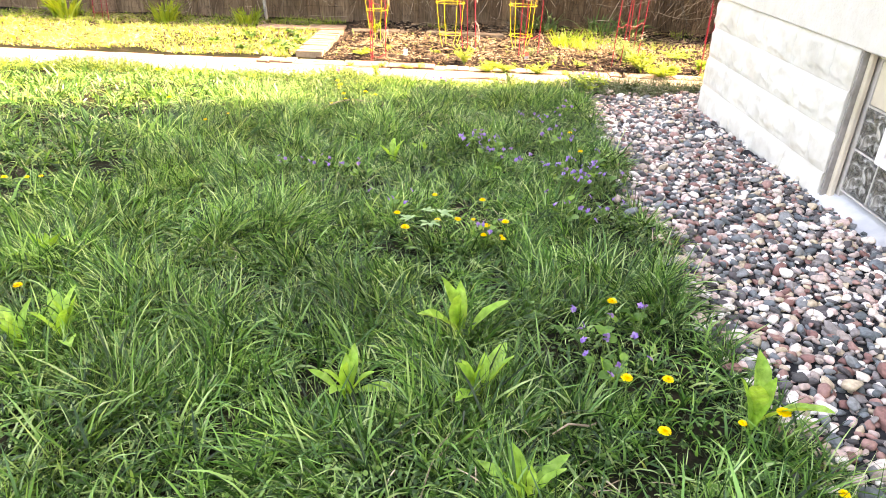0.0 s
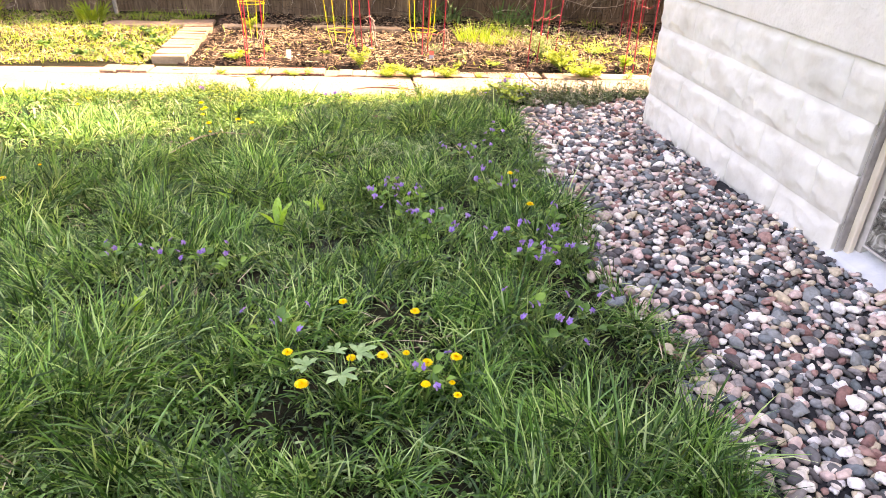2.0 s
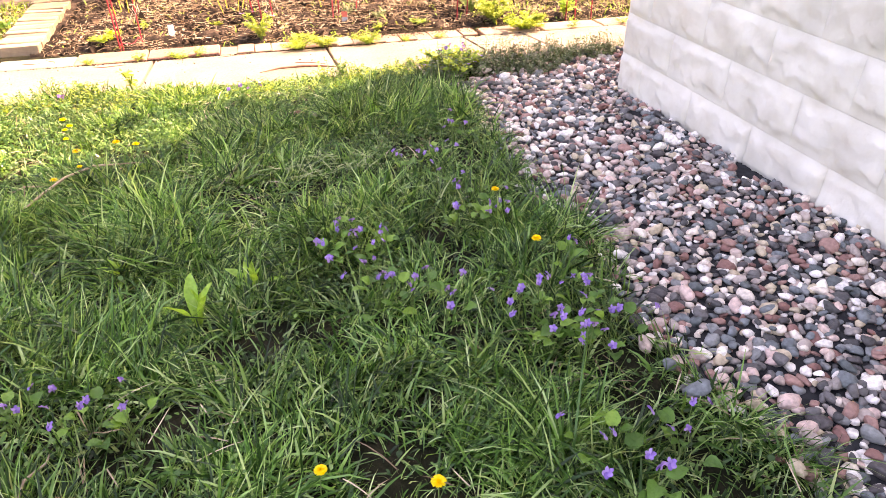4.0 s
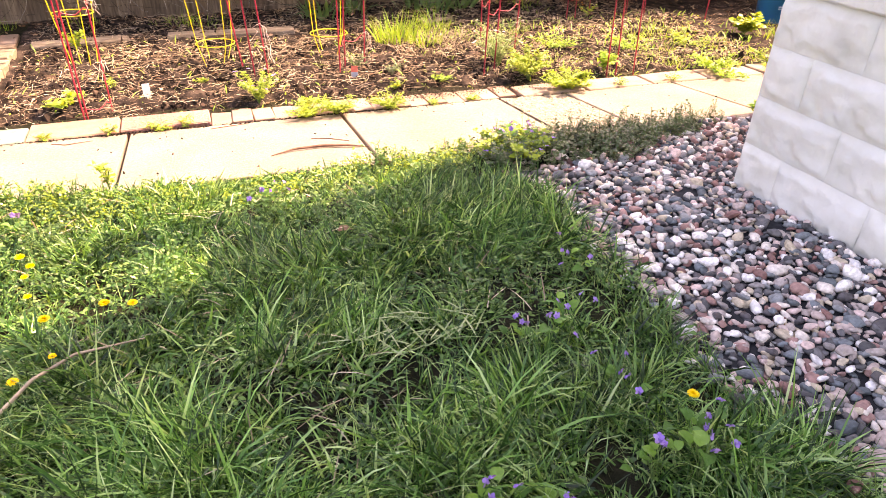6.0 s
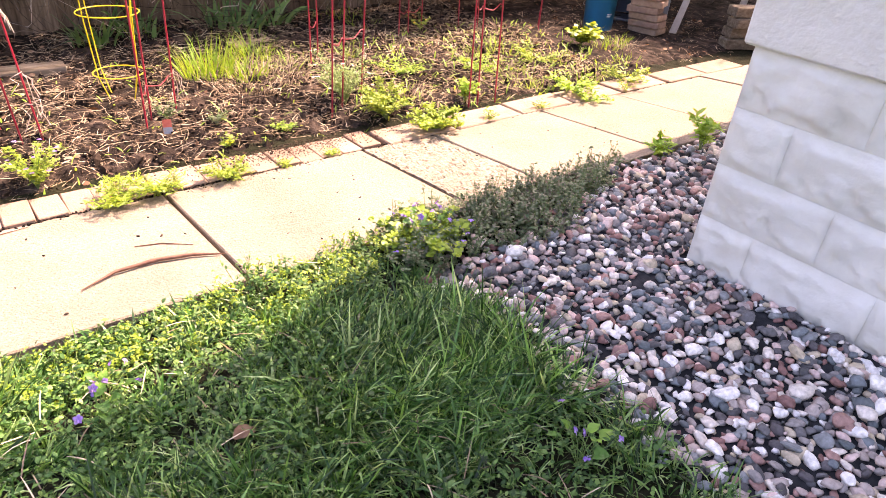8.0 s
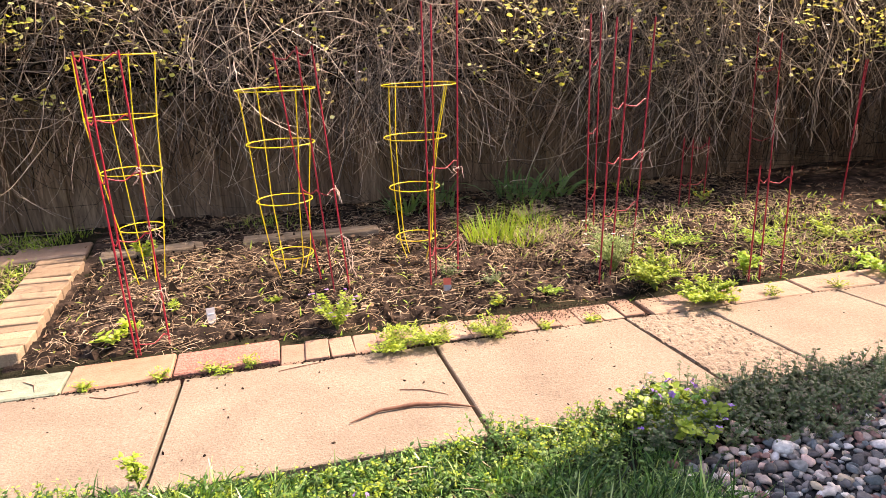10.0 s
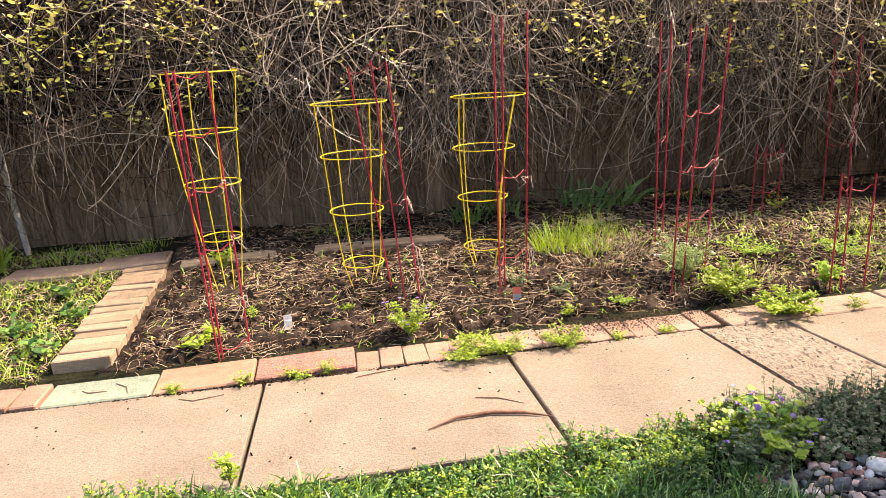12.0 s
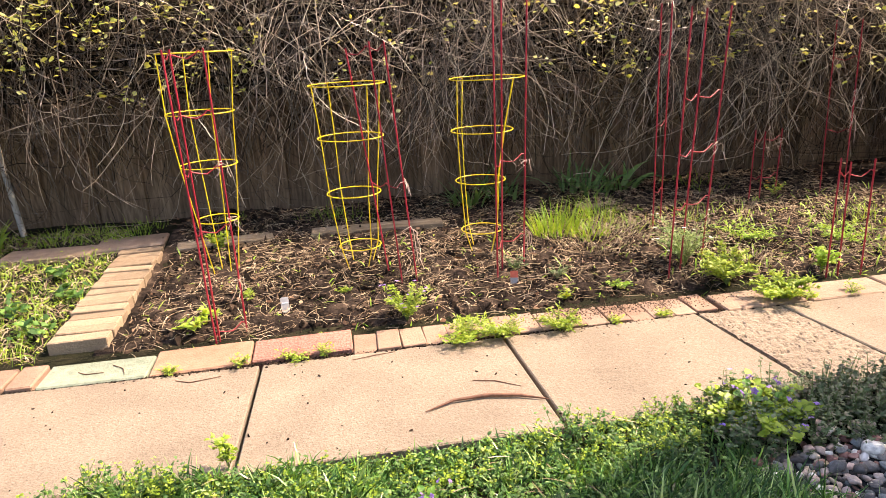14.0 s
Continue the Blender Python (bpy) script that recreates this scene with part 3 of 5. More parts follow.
for x0, x1, d in ((1.46, 1.92, 0), (1.93, 2.45, 0.0), (2.46, 2.90, 0.01), (2.91, 3.38, 0), (3.39, 3.9, 0.01), (3.91, 4.4, 0), (4.41, 4.9, 0)):
    edge_piece("stone", x0, x1, 6.80 + d, 7.02 + d, -0.062, M_flag, int(x0 * 10))
for x0, x1 in ((-2.005, -1.88), (-2.135, -2.01), (-2.265, -2.14)):
    edge_piece("brick", x0, x1, 6.83, 7.04, -0.05, M_brick, int(x0 * 10))
for x0 in (-2.76, -3.27, -3.79, -4.30, -4.82, -5.33, -5.85):
    edge_piece("brick", x0, x0 + 0.505, 6.80, 7.00, -0.068, M_brick, int(-x0 * 10))

divider = thing("brick_divider", "short row of weathered tan bricks laid side by side", "edging")
DIV = [mesh_bm("brick", rough_box(0.285, 0.0895, 0.075, 0.005, 0.004, 60 + k), M_brickold) for k in range(5)]
y = 7.235
k = 0
while y < 8.66:
    child("brick", DIV[k % 5], divider, pose(-1.80 + random.uniform(-0.007, 0.007) - 0.03 * (y - 7.2), y, -0.080 + 0.006 * math.sin(k * 1.7) + 0.045 * (y - 7.2) / 1.4, random.uniform(-2, 2), random.uniform(-2, 2), random.uniform(-2.5, 2.5)))
    y += 0.0915
    k += 1

for (x, y, sx, sy, rz, lab) in ((-2.52, 8.80, 0.62, 0.26, -3, "pinkish tan flagstone in the weedy bed"), (-1.98, 8.88, 0.48, 0.30, 5, "pinkish tan flagstone in the weedy bed"), (1.55, 8.85, 0.36, 0.24, 12, "tan flagstone half buried in soil")):
    ob = new("flagstone", mesh_bm("flagstone", rough_box(sx, sy, 0.05, 0.010, 0.010, x), M_flag))
    ob.matrix_basis = pose(x, y, float(gz(x, y)) - 0.022, 0, 0, rz)
    tagged(ob, lab, "stone", "flagstones")
for (x, y, sx, rz, mt, lab) in ((-0.20, 8.66, 0.96, -2, M_timber, "weathered grey wooden plank lying in the bed"), (-1.28, 8.66, 0.66, 7, M_timber, "short weathered plank at the bed corner")):
    bm = rough_box(sx, 0.15, 0.055, 0.006, 0.005, x)
    ob = new("plank", mesh_bm("plank", bm, mt))
    ob.matrix_basis = pose(x, y, float(gz(x, y)) + 0.0, 2, 0, rz)
    tagged(ob, lab, "plank", "garden planks")

# ---- fence with dead vines ----
fence = thing("board_fence", "dark weathered vertical board fence behind the bed", "fence")
BOARDS = [mesh_bm("board", rough_box(0.205, 0.022, 2.3, 0.003, 0.003, 80 + k), M_board) for k in range(6)]
x = -9.0
while x < 9.3:
    child("board", BOARDS[random.randrange(6)], fence, pose(x, 9.60 + 0.024 * (round((x + 9) / 0.191) % 2), -0.06, 0, 0, 0))
    x += 0.191
for z in (0.35, 1.5):
    part("rail", box(bmesh.new(), -9.1, 9.3, 9.645, 9.69, z, z + 0.09, 0.004), M_board, fence)
for k in range(8):
    part("post", box(bmesh.new(), -8.8 + 2.5 * k, -8.7 + 2.5 * k, 9.69, 9.79, -0.2, 2.0, 0.006), M_board, fence)

vines = thing("vine_thicket", "tangle of dry brown vines hanging over the fence", "vine")


def vine_front(x):
    x = np.asarray(x, float)
    # Beyond x 5.4 the front bulges out, added to shade the bucket corner.
    return 9.32 - 0.16 * vnoise(x, x * 0, 0.9, 31) - 0.16 * vnoise(x, x * 0, 3.1, 32) - 0.7 * np.clip((x - 5.4) / 1.2, 0, 1) - 1.05 * np.clip((x - 6.1) / 0.5, 0, 1)


def make_vines(n, k, seed, hang, r0, r1, x0=-8.5, x1=9.0, out=0.0, reach=1.0, deep=0.30, wild=1.0, tops=(1.05, 2.12), floor=0.08):
    r = np.random.RandomState(seed)
    x = r.uniform(x0, x1, n)
    x = np.where((out > 0.15) & (x > 3.2) & (x < 6) & (r.rand(n) < 0.55), x - r.uniform(2.3, 6.5, n), x)
    x = np.where((out > 0.15) & (x > 1.0) & (x < 2.05) & (r.rand(n) < 0.6), x + r.choice([-0.95, 1.1, 1.7], n), x)
    top = r.uniform(*tops, n)
    y = vine_front(x) + r.uniform(-0.05, deep, n) - out
    C = np.zeros((n, k, 3))
    p = np.stack([x, y, top], 1)
    if hang:
        d = np.stack([r.normal(0, 0.35, n), r.normal(-0.15, 0.2, n), -np.abs(r.normal(0.8, 0.3, n))], 1)
    else:
        d = np.stack([r.normal(0, 1, n), r.normal(-0.1, 0.25, n), r.normal(-0.1, 0.5, n)], 1)
    d /= np.linalg.norm(d, axis=1, keepdims=True)
    step = r.uniform(0.05, 0.16, n) if hang else r.uniform(0.05, 0.12, n)
    curl = r.normal(0, 0.20 * wild, (n, 3))
    for j in range(k):
        C[:, j] = p
        d = d + curl * 0.6 + r.normal(0, 0.24 * wild, (n, 3)) + np.array([0, 0, -0.10 if hang else -0.05])
        d /= np.linalg.norm(d, axis=1, keepdims=True)
        low = 0.10 + reach * 0.45 * vnoise(x, x * 0, 0.7, 33) + reach * 1.3 * (x % 0.31)
        p = p + d * (step * np.where(p[:, 2] < low, 0.03, 1.0))[:, None]
        p[:, 1] = np.clip(p[:, 1], vine_front(p[:, 0]) - 0.28 - out * 0.6, 9.58)
        p[:, 2] = np.clip(p[:, 2], floor + 0.35 * (x % 0.37), 2.6)
    rad = r.uniform(r0, r1, n)[:, None] * np.linspace(1.0, 0.45, k)[None]
    return tubes(C, rad, 3)


# Sets 51 and 55 fill an unseen mass that shades the bucket corner.
vm = join(make_vines(1350, 14, 41, True, 0.0015, 0.0038, wild=0.85), make_vines(1700, 13, 42, False, 0.0014, 0.0036, wild=0.8), make_vines(200, 18, 43, True, 0.004, 0.009), make_vines(1150, 17, 47, True, 0.0013, 0.0032, out=0.10, reach=0.0, wild=0.85), make_vines(320, 18, 50, True, 0.0014, 0.0036, 2.6, 6.2, 0.12, 0.0, wild=0.9), make_vines(650, 14, 51, True, 0.005, 0.013, 6.2, 8.8, 0.0, 0.0, 2.2))
child("stem", mesh_np("stem", *vm, M_vine, True), vines, label="thin dark brown vine stems, some added out of view for shade", kind="stuff")
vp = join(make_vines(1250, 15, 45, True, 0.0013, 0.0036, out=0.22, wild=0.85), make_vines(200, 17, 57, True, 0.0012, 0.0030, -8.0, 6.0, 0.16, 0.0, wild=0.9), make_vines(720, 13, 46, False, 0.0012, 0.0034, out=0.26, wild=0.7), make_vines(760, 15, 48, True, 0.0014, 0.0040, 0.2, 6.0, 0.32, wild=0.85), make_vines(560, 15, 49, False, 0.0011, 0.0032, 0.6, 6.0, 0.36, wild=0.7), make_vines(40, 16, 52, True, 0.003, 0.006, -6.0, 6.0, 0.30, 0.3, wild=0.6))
# Near-black stems filling the upper thicket, standing for its inner shade.
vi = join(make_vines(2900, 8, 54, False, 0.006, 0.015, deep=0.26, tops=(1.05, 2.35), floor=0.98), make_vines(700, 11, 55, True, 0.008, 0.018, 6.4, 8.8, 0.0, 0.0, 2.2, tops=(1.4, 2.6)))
child("inner_stem", mesh_np("inner_stem", *vi, M_inner, True), vines, label="matted stems deep in the thicket, near-black to stand for shade", kind="stuff")
child("pale_stem", mesh_np("pale_stem", *vp, M_vinepale, True), vines, label="outer vine stems, coloured pale to read as sunlit", kind="stuff")


def vine_leaves(n, seed):
    r = np.random.RandomState(seed)
    cx = np.concatenate([r.uniform(-8, 8.5, 230), r.uniform(-3.3, -1.0, 110), r.uniform(1.2, 5.6, 150)])
    cz = 0.95 + 1.1 * r.beta(1.7, 1.0, len(cx))
    w = (len(cx) * r.rand(n) ** 1.4).astype(int)
    w = r.permutation(len(cx))[w]
    x, z = cx[w] + r.normal(0, 0.040, n), cz[w] + r.normal(0, 0.050, n)
    y = vine_front(x) - 0.34 - 0.14 * (x > 1.0) + r.normal(0, 0.05, n)
    return strips(np.stack([x, y, z], 1), r.uniform(0, 6.28, n), r.uniform(0.3, 1.6, n), r.uniform(1.2, 2.4, n), r.uniform(0.02, 0.052, n), r.uniform(0.017, 0.042, n), [0.15, 0.9, 1.0, 0.6, 0.05], r.normal(0, 0.6, n))


child("leaf", mesh_np("leaf", *vine_leaves(3600, 44), M_vineleaf), vines, label="young yellow-green vine leaves", kind="stuff")
pipe = new("downpipe", mesh_np("downpipe", *tubes([[(-2.90, 9.36, -0.02), (-2.92, 9.37, 0.25), (-2.94, 9.38, 0.55), (-2.96, 9.40, 0.85)]], [[0.022] * 4], 12), M_pipe, True))
tagged(pipe, "short grey metal pipe leaning on the fence", "pipe")


# ---- plant supports ----
def arc(c, r, n=40):
    return [(c[0] + r * math.cos(a * 2 * math.pi / n), c[1] + r * math.sin(a * 2 * math.pi / n), c[2]) for a in range(n + 1)]


def tomato_cage(base, rings, wire=0.0032):
    z0 = float(gz(base[0], base[1]))
    ob = thing("tomato_cage", "round yellow wire tomato cage standing in garden soil", "plant support", pose(base[0], base[1], z0), "yellow tomato cages")
    loc = [(cx - base[0], cy - base[1], z - z0, d / 2) for cx, cy, z, d in rings]
    for cx, cy, z, r in loc:
        child("ring", mesh_np("ring", *tubes([arc((cx, cy, z), r)], np.full((1, 41), wire), 6), M_yellow, True), ob)
    for a in (0.5, 2.07, 3.64, 5.21):
        pts = [(cx + (r + 0.003) * math.cos(a), cy + (r + 0.003) * math.sin(a), z) for cx, cy, z, r in loc]
        pts.append((0.07 * math.cos(a), 0.07 * math.sin(a), -0.03))
        child("leg", mesh_np("leg", *tubes([pts], np.full((1, len(pts)), wire), 6), M_yellow, True), ob)
    return ob


tomato_cage((-1.20, 8.08), [(-1.19, 8.06, 1.33, 0.43), (-1.215, 8.08, 0.99, 0.39), (-1.21, 8.08, 0.68, 0.335), (-1.205, 8.08, 0.34, 0.25)])
tomato_cage((-0.36, 7.97), [(-0.35, 7.95, 1.11, 0.45), (-0.35, 7.97, 0.80, 0.395), (-0.36, 7.97, 0.46, 0.33), (-0.35, 7.97, 0.12, 0.26)])
tomato_cage((0.46, 8.08), [(0.52, 8.08, 1.09, 0.47), (0.48, 8.08, 0.77, 0.395), (0.46, 8.08, 0.45, 0.32), (0.46, 8.08, 0.12, 0.27)])


def red_stakes(rods, cross, group="red folding plant stakes", rad=0.0050, twine=()):
    """A folding support: upright steel rods joined by bent wire clips."""
    bx, by = rods[0][0][0], rods[0][0][1]
    z0 = float(gz(bx, by))
    ob = thing("plant_stake_set", "red coated steel folding stakes stuck in garden soil", "plant support", pose(bx, by, z0), group)
    o = Vector((bx, by, z0))
    R = []
    for b, t in rods:
        B, T = Vector((b[0], b[1], float(gz(b[0], b[1])) - 0.03)) - o, Vector(t) - o
        R.append((B, T))
        child("rod", mesh_np("rod", *tubes([[B, B.lerp(T, 0.5), T]], np.full((1, 3), rad), 6), M_red, True), ob)
    for h in cross:
        for k in range(len(R) - 1):
            a, b = R[k][0].lerp(R[k][1], h), R[k + 1][0].lerp(R[k + 1][1], h)
            d = Vector((0, 0, -0.022))
            pts = [a, a.lerp(b, 0.25) + d * 0.6, a.lerp(b, 0.5) + d, a.lerp(b, 0.72) + d * 0.2, a.lerp(b, 0.85) - d * 0.5, b]
            child("clip", mesh_np("clip", *tubes([pts], np.full((1, 6), 0.0032), 5), M_red, True), ob)
    for h, l in twine:
        p = R[-1][0].lerp(R[-1][1], h)
        for j in range(4):
            sway, drop = random.uniform(-0.05, 0.05), random.uniform(0.3, 1.2) * l
            q = p + Vector((sway, -0.01, random.uniform(-0.03, 0.02)))
            pts = [[p + Vector((0.008, -0.010, 0.006 * j)), p.lerp(q, 0.5) + Vector((0, -0.022, 0.012)), q, p.lerp(q, 0.6) + Vector((0.01, -0.016, -0.4 * drop)), q + Vector((sway * 0.3, -0.014, -drop))]]
            child("twine", mesh_np("twine", *tubes(pts, np.full((1, 5), 0.0018), 5), M_twine, True), ob, label="pale knotted twine")
    return ob


red_stakes([((-1.13, 7.12), (-1.16, 7.12, 1.35)), ((-1.115, 7.14), (-1.135, 7.16, 1.35)), ((-0.99, 7.22), (-1.00, 7.22, 1.35))], (0.06, 0.42, 0.62, 0.8, 0.985), twine=((0.22, 0.10), (0.44, 0.05), (0.63, 0.05)))
red_stakes([((-0.19, 7.80), (-0.34, 7.80, 1.31)), ((-0.13, 7.61), (-0.22, 7.61, 1.34)), ((-0.04, 7.62), (-0.14, 7.62, 1.34))], (0.45, 0.98), twine=((0.26, 0.10), (0.46, 0.06), (0.16, 0.14)))
red_stakes([((0.42, 7.50), (0.43, 7.50, 1.54)), ((0.48, 7.63), (0.51, 7.63, 1.53)), ((0.64, 7.72), (0.68, 7.72, 1.56))], (0.15, 0.45), twine=((0.42, 0.06), (0.16, 0.10)))
red_stakes([((1.72, 8.18), (1.71, 8.18, 1.48)), ((1.80, 8.23), (1.81, 8.23, 1.49))], (0.2, 0.5, 0.8))
red_stakes([((1.39, 7.30), (1.44, 7.30, 1.43)), ((1.49, 7.36), (1.56, 7.36, 1.42)), ((1.68, 7.46), (1.76, 7.46, 1.43))], (0.3, 0.5, 0.7), twine=((0.22, 0.05), (0.50, 0.08)))
red_stakes([((2.71, 8.57), (2.72, 8.57, 0.55)), ((2.78, 8.54), (2.78, 8.54, 0.54)), ((2.96, 8.61), (2.97, 8.61, 0.54))], (0.4, 0.9), twine=((0.85, 0.03),))
red_stakes([((3.39, 8.65), (3.36, 8.65, 1.32)), ((3.49, 8.51), (3.46, 8.51, 1.32))], (0.4, 0.8), twine=((0.48, 0.16), (0.62, 0.10)))
red_stakes([((2.26, 7.11), (2.26, 7.11, 0.61)), ((2.35, 7.13), (2.34, 7.13, 0.58)), ((2.49, 7.12), (2.48, 7.12, 0.59))], (0.9,))
red_stakes([((3.97, 8.25), (4.01, 8.25, 1.1)), ((4.03, 8.32), (4.08, 8.30, 1.1))], (0.4,), twine=((0.55, 0.2),))
red_stakes([((-5.02, 8.86), (-4.96, 8.86, 1.2)), ((-4.93, 8.90), (-4.86, 8.90, 1.2)), ((-4.82, 8.84), (-4.80, 8.84, 1.2))], (0.1, 0.4, 0.7))


# ---- corner with stored things ----
def lathe(profile, n=36):
    bm = bmesh.new()
    rings = [[bm.verts.new((r * math.cos(2 * math.pi * k / n), r * math.sin(2 * math.pi * k / n), z)) for k in range(n)] for r, z in profile]
    for a, b in zip(rings, rings[1:]):
        for k in range(n):
            bm.faces.new((a[k], a[(k + 1) % n], b[(k + 1) % n], b[k]))
    bm.faces.new(rings[0])
    bm.faces.new(rings[-1])
    return bm


bx, by = 4.60, 8.12
bz = float(gz(bx, by)) + 0.012
bucket = thing("bucket", "blue plastic five-gallon bucket standing on bare earth", "bucket", pose(bx, by, bz, 0, 0, 0))
part("body", lathe([(0.125, 0), (0.13, 0.008), (0.142, 0.30), (0.150, 0.302), (0.150, 0.312), (0.143, 0.314), (0.146, 0.345), (0.155, 0.348), (0.155, 0.366), (0.148, 0.37), (0.142, 0.36), (0.124, 0.02)]), M_blue, bucket, smooth=True)
bm = bmesh.new()
for k, (z, w) in enumerate(((0.145, 0.42), (0.128, 0.30))):
    for j in range(6):
        a0 = -1.95 + w * j / 6
        a1 = a0 + w / 6 * 0.8
        v = [bm.verts.new(((0.137 + 0.02 * zz) * math.cos(a), (0.137 + 0.02 * zz) * math.sin(a), zz)) for a, zz in ((a0, z), (a1, z), (a1, z + 0.012), (a0, z + 0.012))]
        bm.faces.new(v)
bars = part("print", bm, M_label, bucket, "pale worn printing")
handle_pts = [[(0.152 * math.cos(a), 0.152 * math.sin(a) * 1.02, 0.30 - 0.12 * math.sin(a)) for a in np.linspace(0, math.pi, 16)]]
child("handle", mesh_np("handle", *tubes(handle_pts, np.full((1, 16), 0.003), 6), M_pipe, True), bucket)

tote = thing("storage_tote", "dark blue plastic tote lying on its side, open", "storage box", pose(5.07, 8.27, float(gz(5.07, 8.3)) + 0.015, 0, 0, -60))
bm = bmesh.new()
w, h, d, t = 0.40, 0.53, 0.34, 0.006
box(bm, -w / 2, w / 2, d - t, d, 0.02, h - 0.02)
for a in ((-w / 2, -w / 2 + t, 0, d, 0, h), (w / 2 - t, w / 2, 0, d, 0, h), (-w / 2, w / 2, 0, d, 0, t), (-w / 2, w / 2, 0, d, h - t, h)):
    box(bm, *a)
part("shell", bm, M_tote, tote)
bm = bmesh.new()
r = 0.008
box(bm, -w / 2 - r, -w / 2, -0.03, 0.012, -0.0, h + r, 0.004)
box(bm, w / 2, w / 2 + r, -0.03, 0.012, -0.0, h + r, 0.004)
box(bm, -w / 2, w / 2, -0.03, 0.012, h, h + r, 0.004)
box(bm, -w / 2, w / 2, -0.03, 0.012, 0.0, 0.02, 0.004)
part("rim", bm, M_toterim, tote, "pale grey rim")
lid = new("tote_lid", mesh_bm("tote_lid", rough_box(0.20, 0.018, 0.56, 0.008, 0.002, 3), M_toterim))
lid.matrix_basis = pose(5.29, 8.00, float(gz(5.29, 8.0)) + 0.01, -12, 6, -40)
tagged(lid, "pale grey plastic lid leaning behind the pavers", "lid")

PAV = [mesh_bm("paver", rough_box(0.29, 0.20, 0.056, 0.007, 0.006, 120 + k), M_paver) for k in range(4)]
pz = float(gz(4.95, 7.85)) + 0.01
for k in range(6):
    ob = new("paver", PAV[k % 4])
    ob.matrix_basis = pose(4.97 + random.uniform(-0.02, 0.02) - 0.006 * k, 7.86 + random.uniform(-0.02, 0.02), pz + 0.0605 * k, 0, 0, -76 + random.uniform(-9, 9))
    tagged(ob, "tan concrete paver in a neat stack on earth", "paver", "stacked pavers")

bench = thing("garden_bench", "small pale concrete garden bench with slanting legs", "bench", pose(5.62, 7.58, float(gz(5.5, 7.6)) + 0.01, 0, 0, -20))
bm = bmesh.new()
box(bm, -0.34, 0.50, -0.17, 0.17, 0.60, 0.655, 0.012, 2)
part("top", bm, M_bench, bench)
for sx, tx in ((-0.44, -0.28), (0.20, 0.36)):
    C = [[(sx, 0, 0), (sx * 0.5 + tx * 0.5, 0, 0.3), (tx, 0, 0.605)]]
    child("leg", mesh_np("leg", *tubes(C, [[0.045, 0.04, 0.036]], 4), M_bench), bench)

tz = float(gz(5.4, 7.2)) + 0.008
TIM = mesh_bm("timber", rough_box(0.62, 0.16, 0.085, 0.008, 0.006, 150), M_timber)
for k in range(4):
    ob = new("timber", TIM)
    ob.matrix_basis = pose(5.62 + random.uniform(-0.03, 0.03), 7.12 + random.uniform(-0.015, 0.015), tz + 0.092 * k, 0, 0, -28 + random.uniform(-4, 4))
    tagged(ob, "weathered grey timber offcut in a low stack", "timber", "stacked timbers")


# ---- small plants, counted one by one ----
def leaf_mesh(name, L, W, prof, th0, th1, material, fold=0.25, seed=0):
    """One leaf from the foot outwards in +x, with a folded midrib and a little wave."""
    k = len(prof)
    V, F = [], []
    x = z = 0.0
    for j in range(k):
        th = th0 + (th1 - th0) * j / (k - 1)
        if j:
            x += L / (k - 1) * math.sin(th)
            z += L / (k - 1) * math.cos(th)
        w = W * prof[j] / 2
        wob = 0.06 * W * math.sin(j * 2.1 + seed)
        V += [(x - fold * w * math.cos(th), -w, z + fold * w * math.sin(th) + wob), (x, 0, z), (x - fold * w * math.cos(th), w, z + fold * w * math.sin(th) - wob)]
        if j:
            o = 3 * (j - 1)
            F += [(o, o + 1, o + 4, o + 3), (o + 1, o + 2, o + 5, o + 4)]
    return mesh_np(name, V, F, material, True)


def dandelion(h, r, tilt, seed):
    g = np.random.RandomState(seed)
    ob = thing("dandelion", "yellow dandelion in full bloom on a thin stem", "flower", group="dandelions")
    top = np.array([tilt * h, 0, h])
    child("stem", mesh_np("stem", *tubes([[(0, 0, -0.01), top * np.array([0.3, 0, 0.55]), top]], [[0.002, 0.0018, 0.0018]], 5), M_stem, True), ob)
    P = []
    for ring, (n, th0, th1, L) in enumerate(((26, 1.15, 1.75, 1.0), (24, 0.85, 1.35, 0.85), (18, 0.5, 0.95, 0.62), (12, 0.15, 0.4, 0.4))):
        a = np.arange(n) * 6.283 / n + ring * 0.2 + g.normal(0, 0.05, n)
        P.append(strips(np.tile(top, (n, 1)), a, th0 + g.normal(0, 0.06, n), th1 + g.normal(0, 0.08, n), r * L, r * 0.26, [0.5, 1.0, 1.0, 0.7], g.normal(0, 0.15, n)))
    child("flower_head", mesh_np("flower_head", *join(*P), M_dandelion), ob)
    return ob


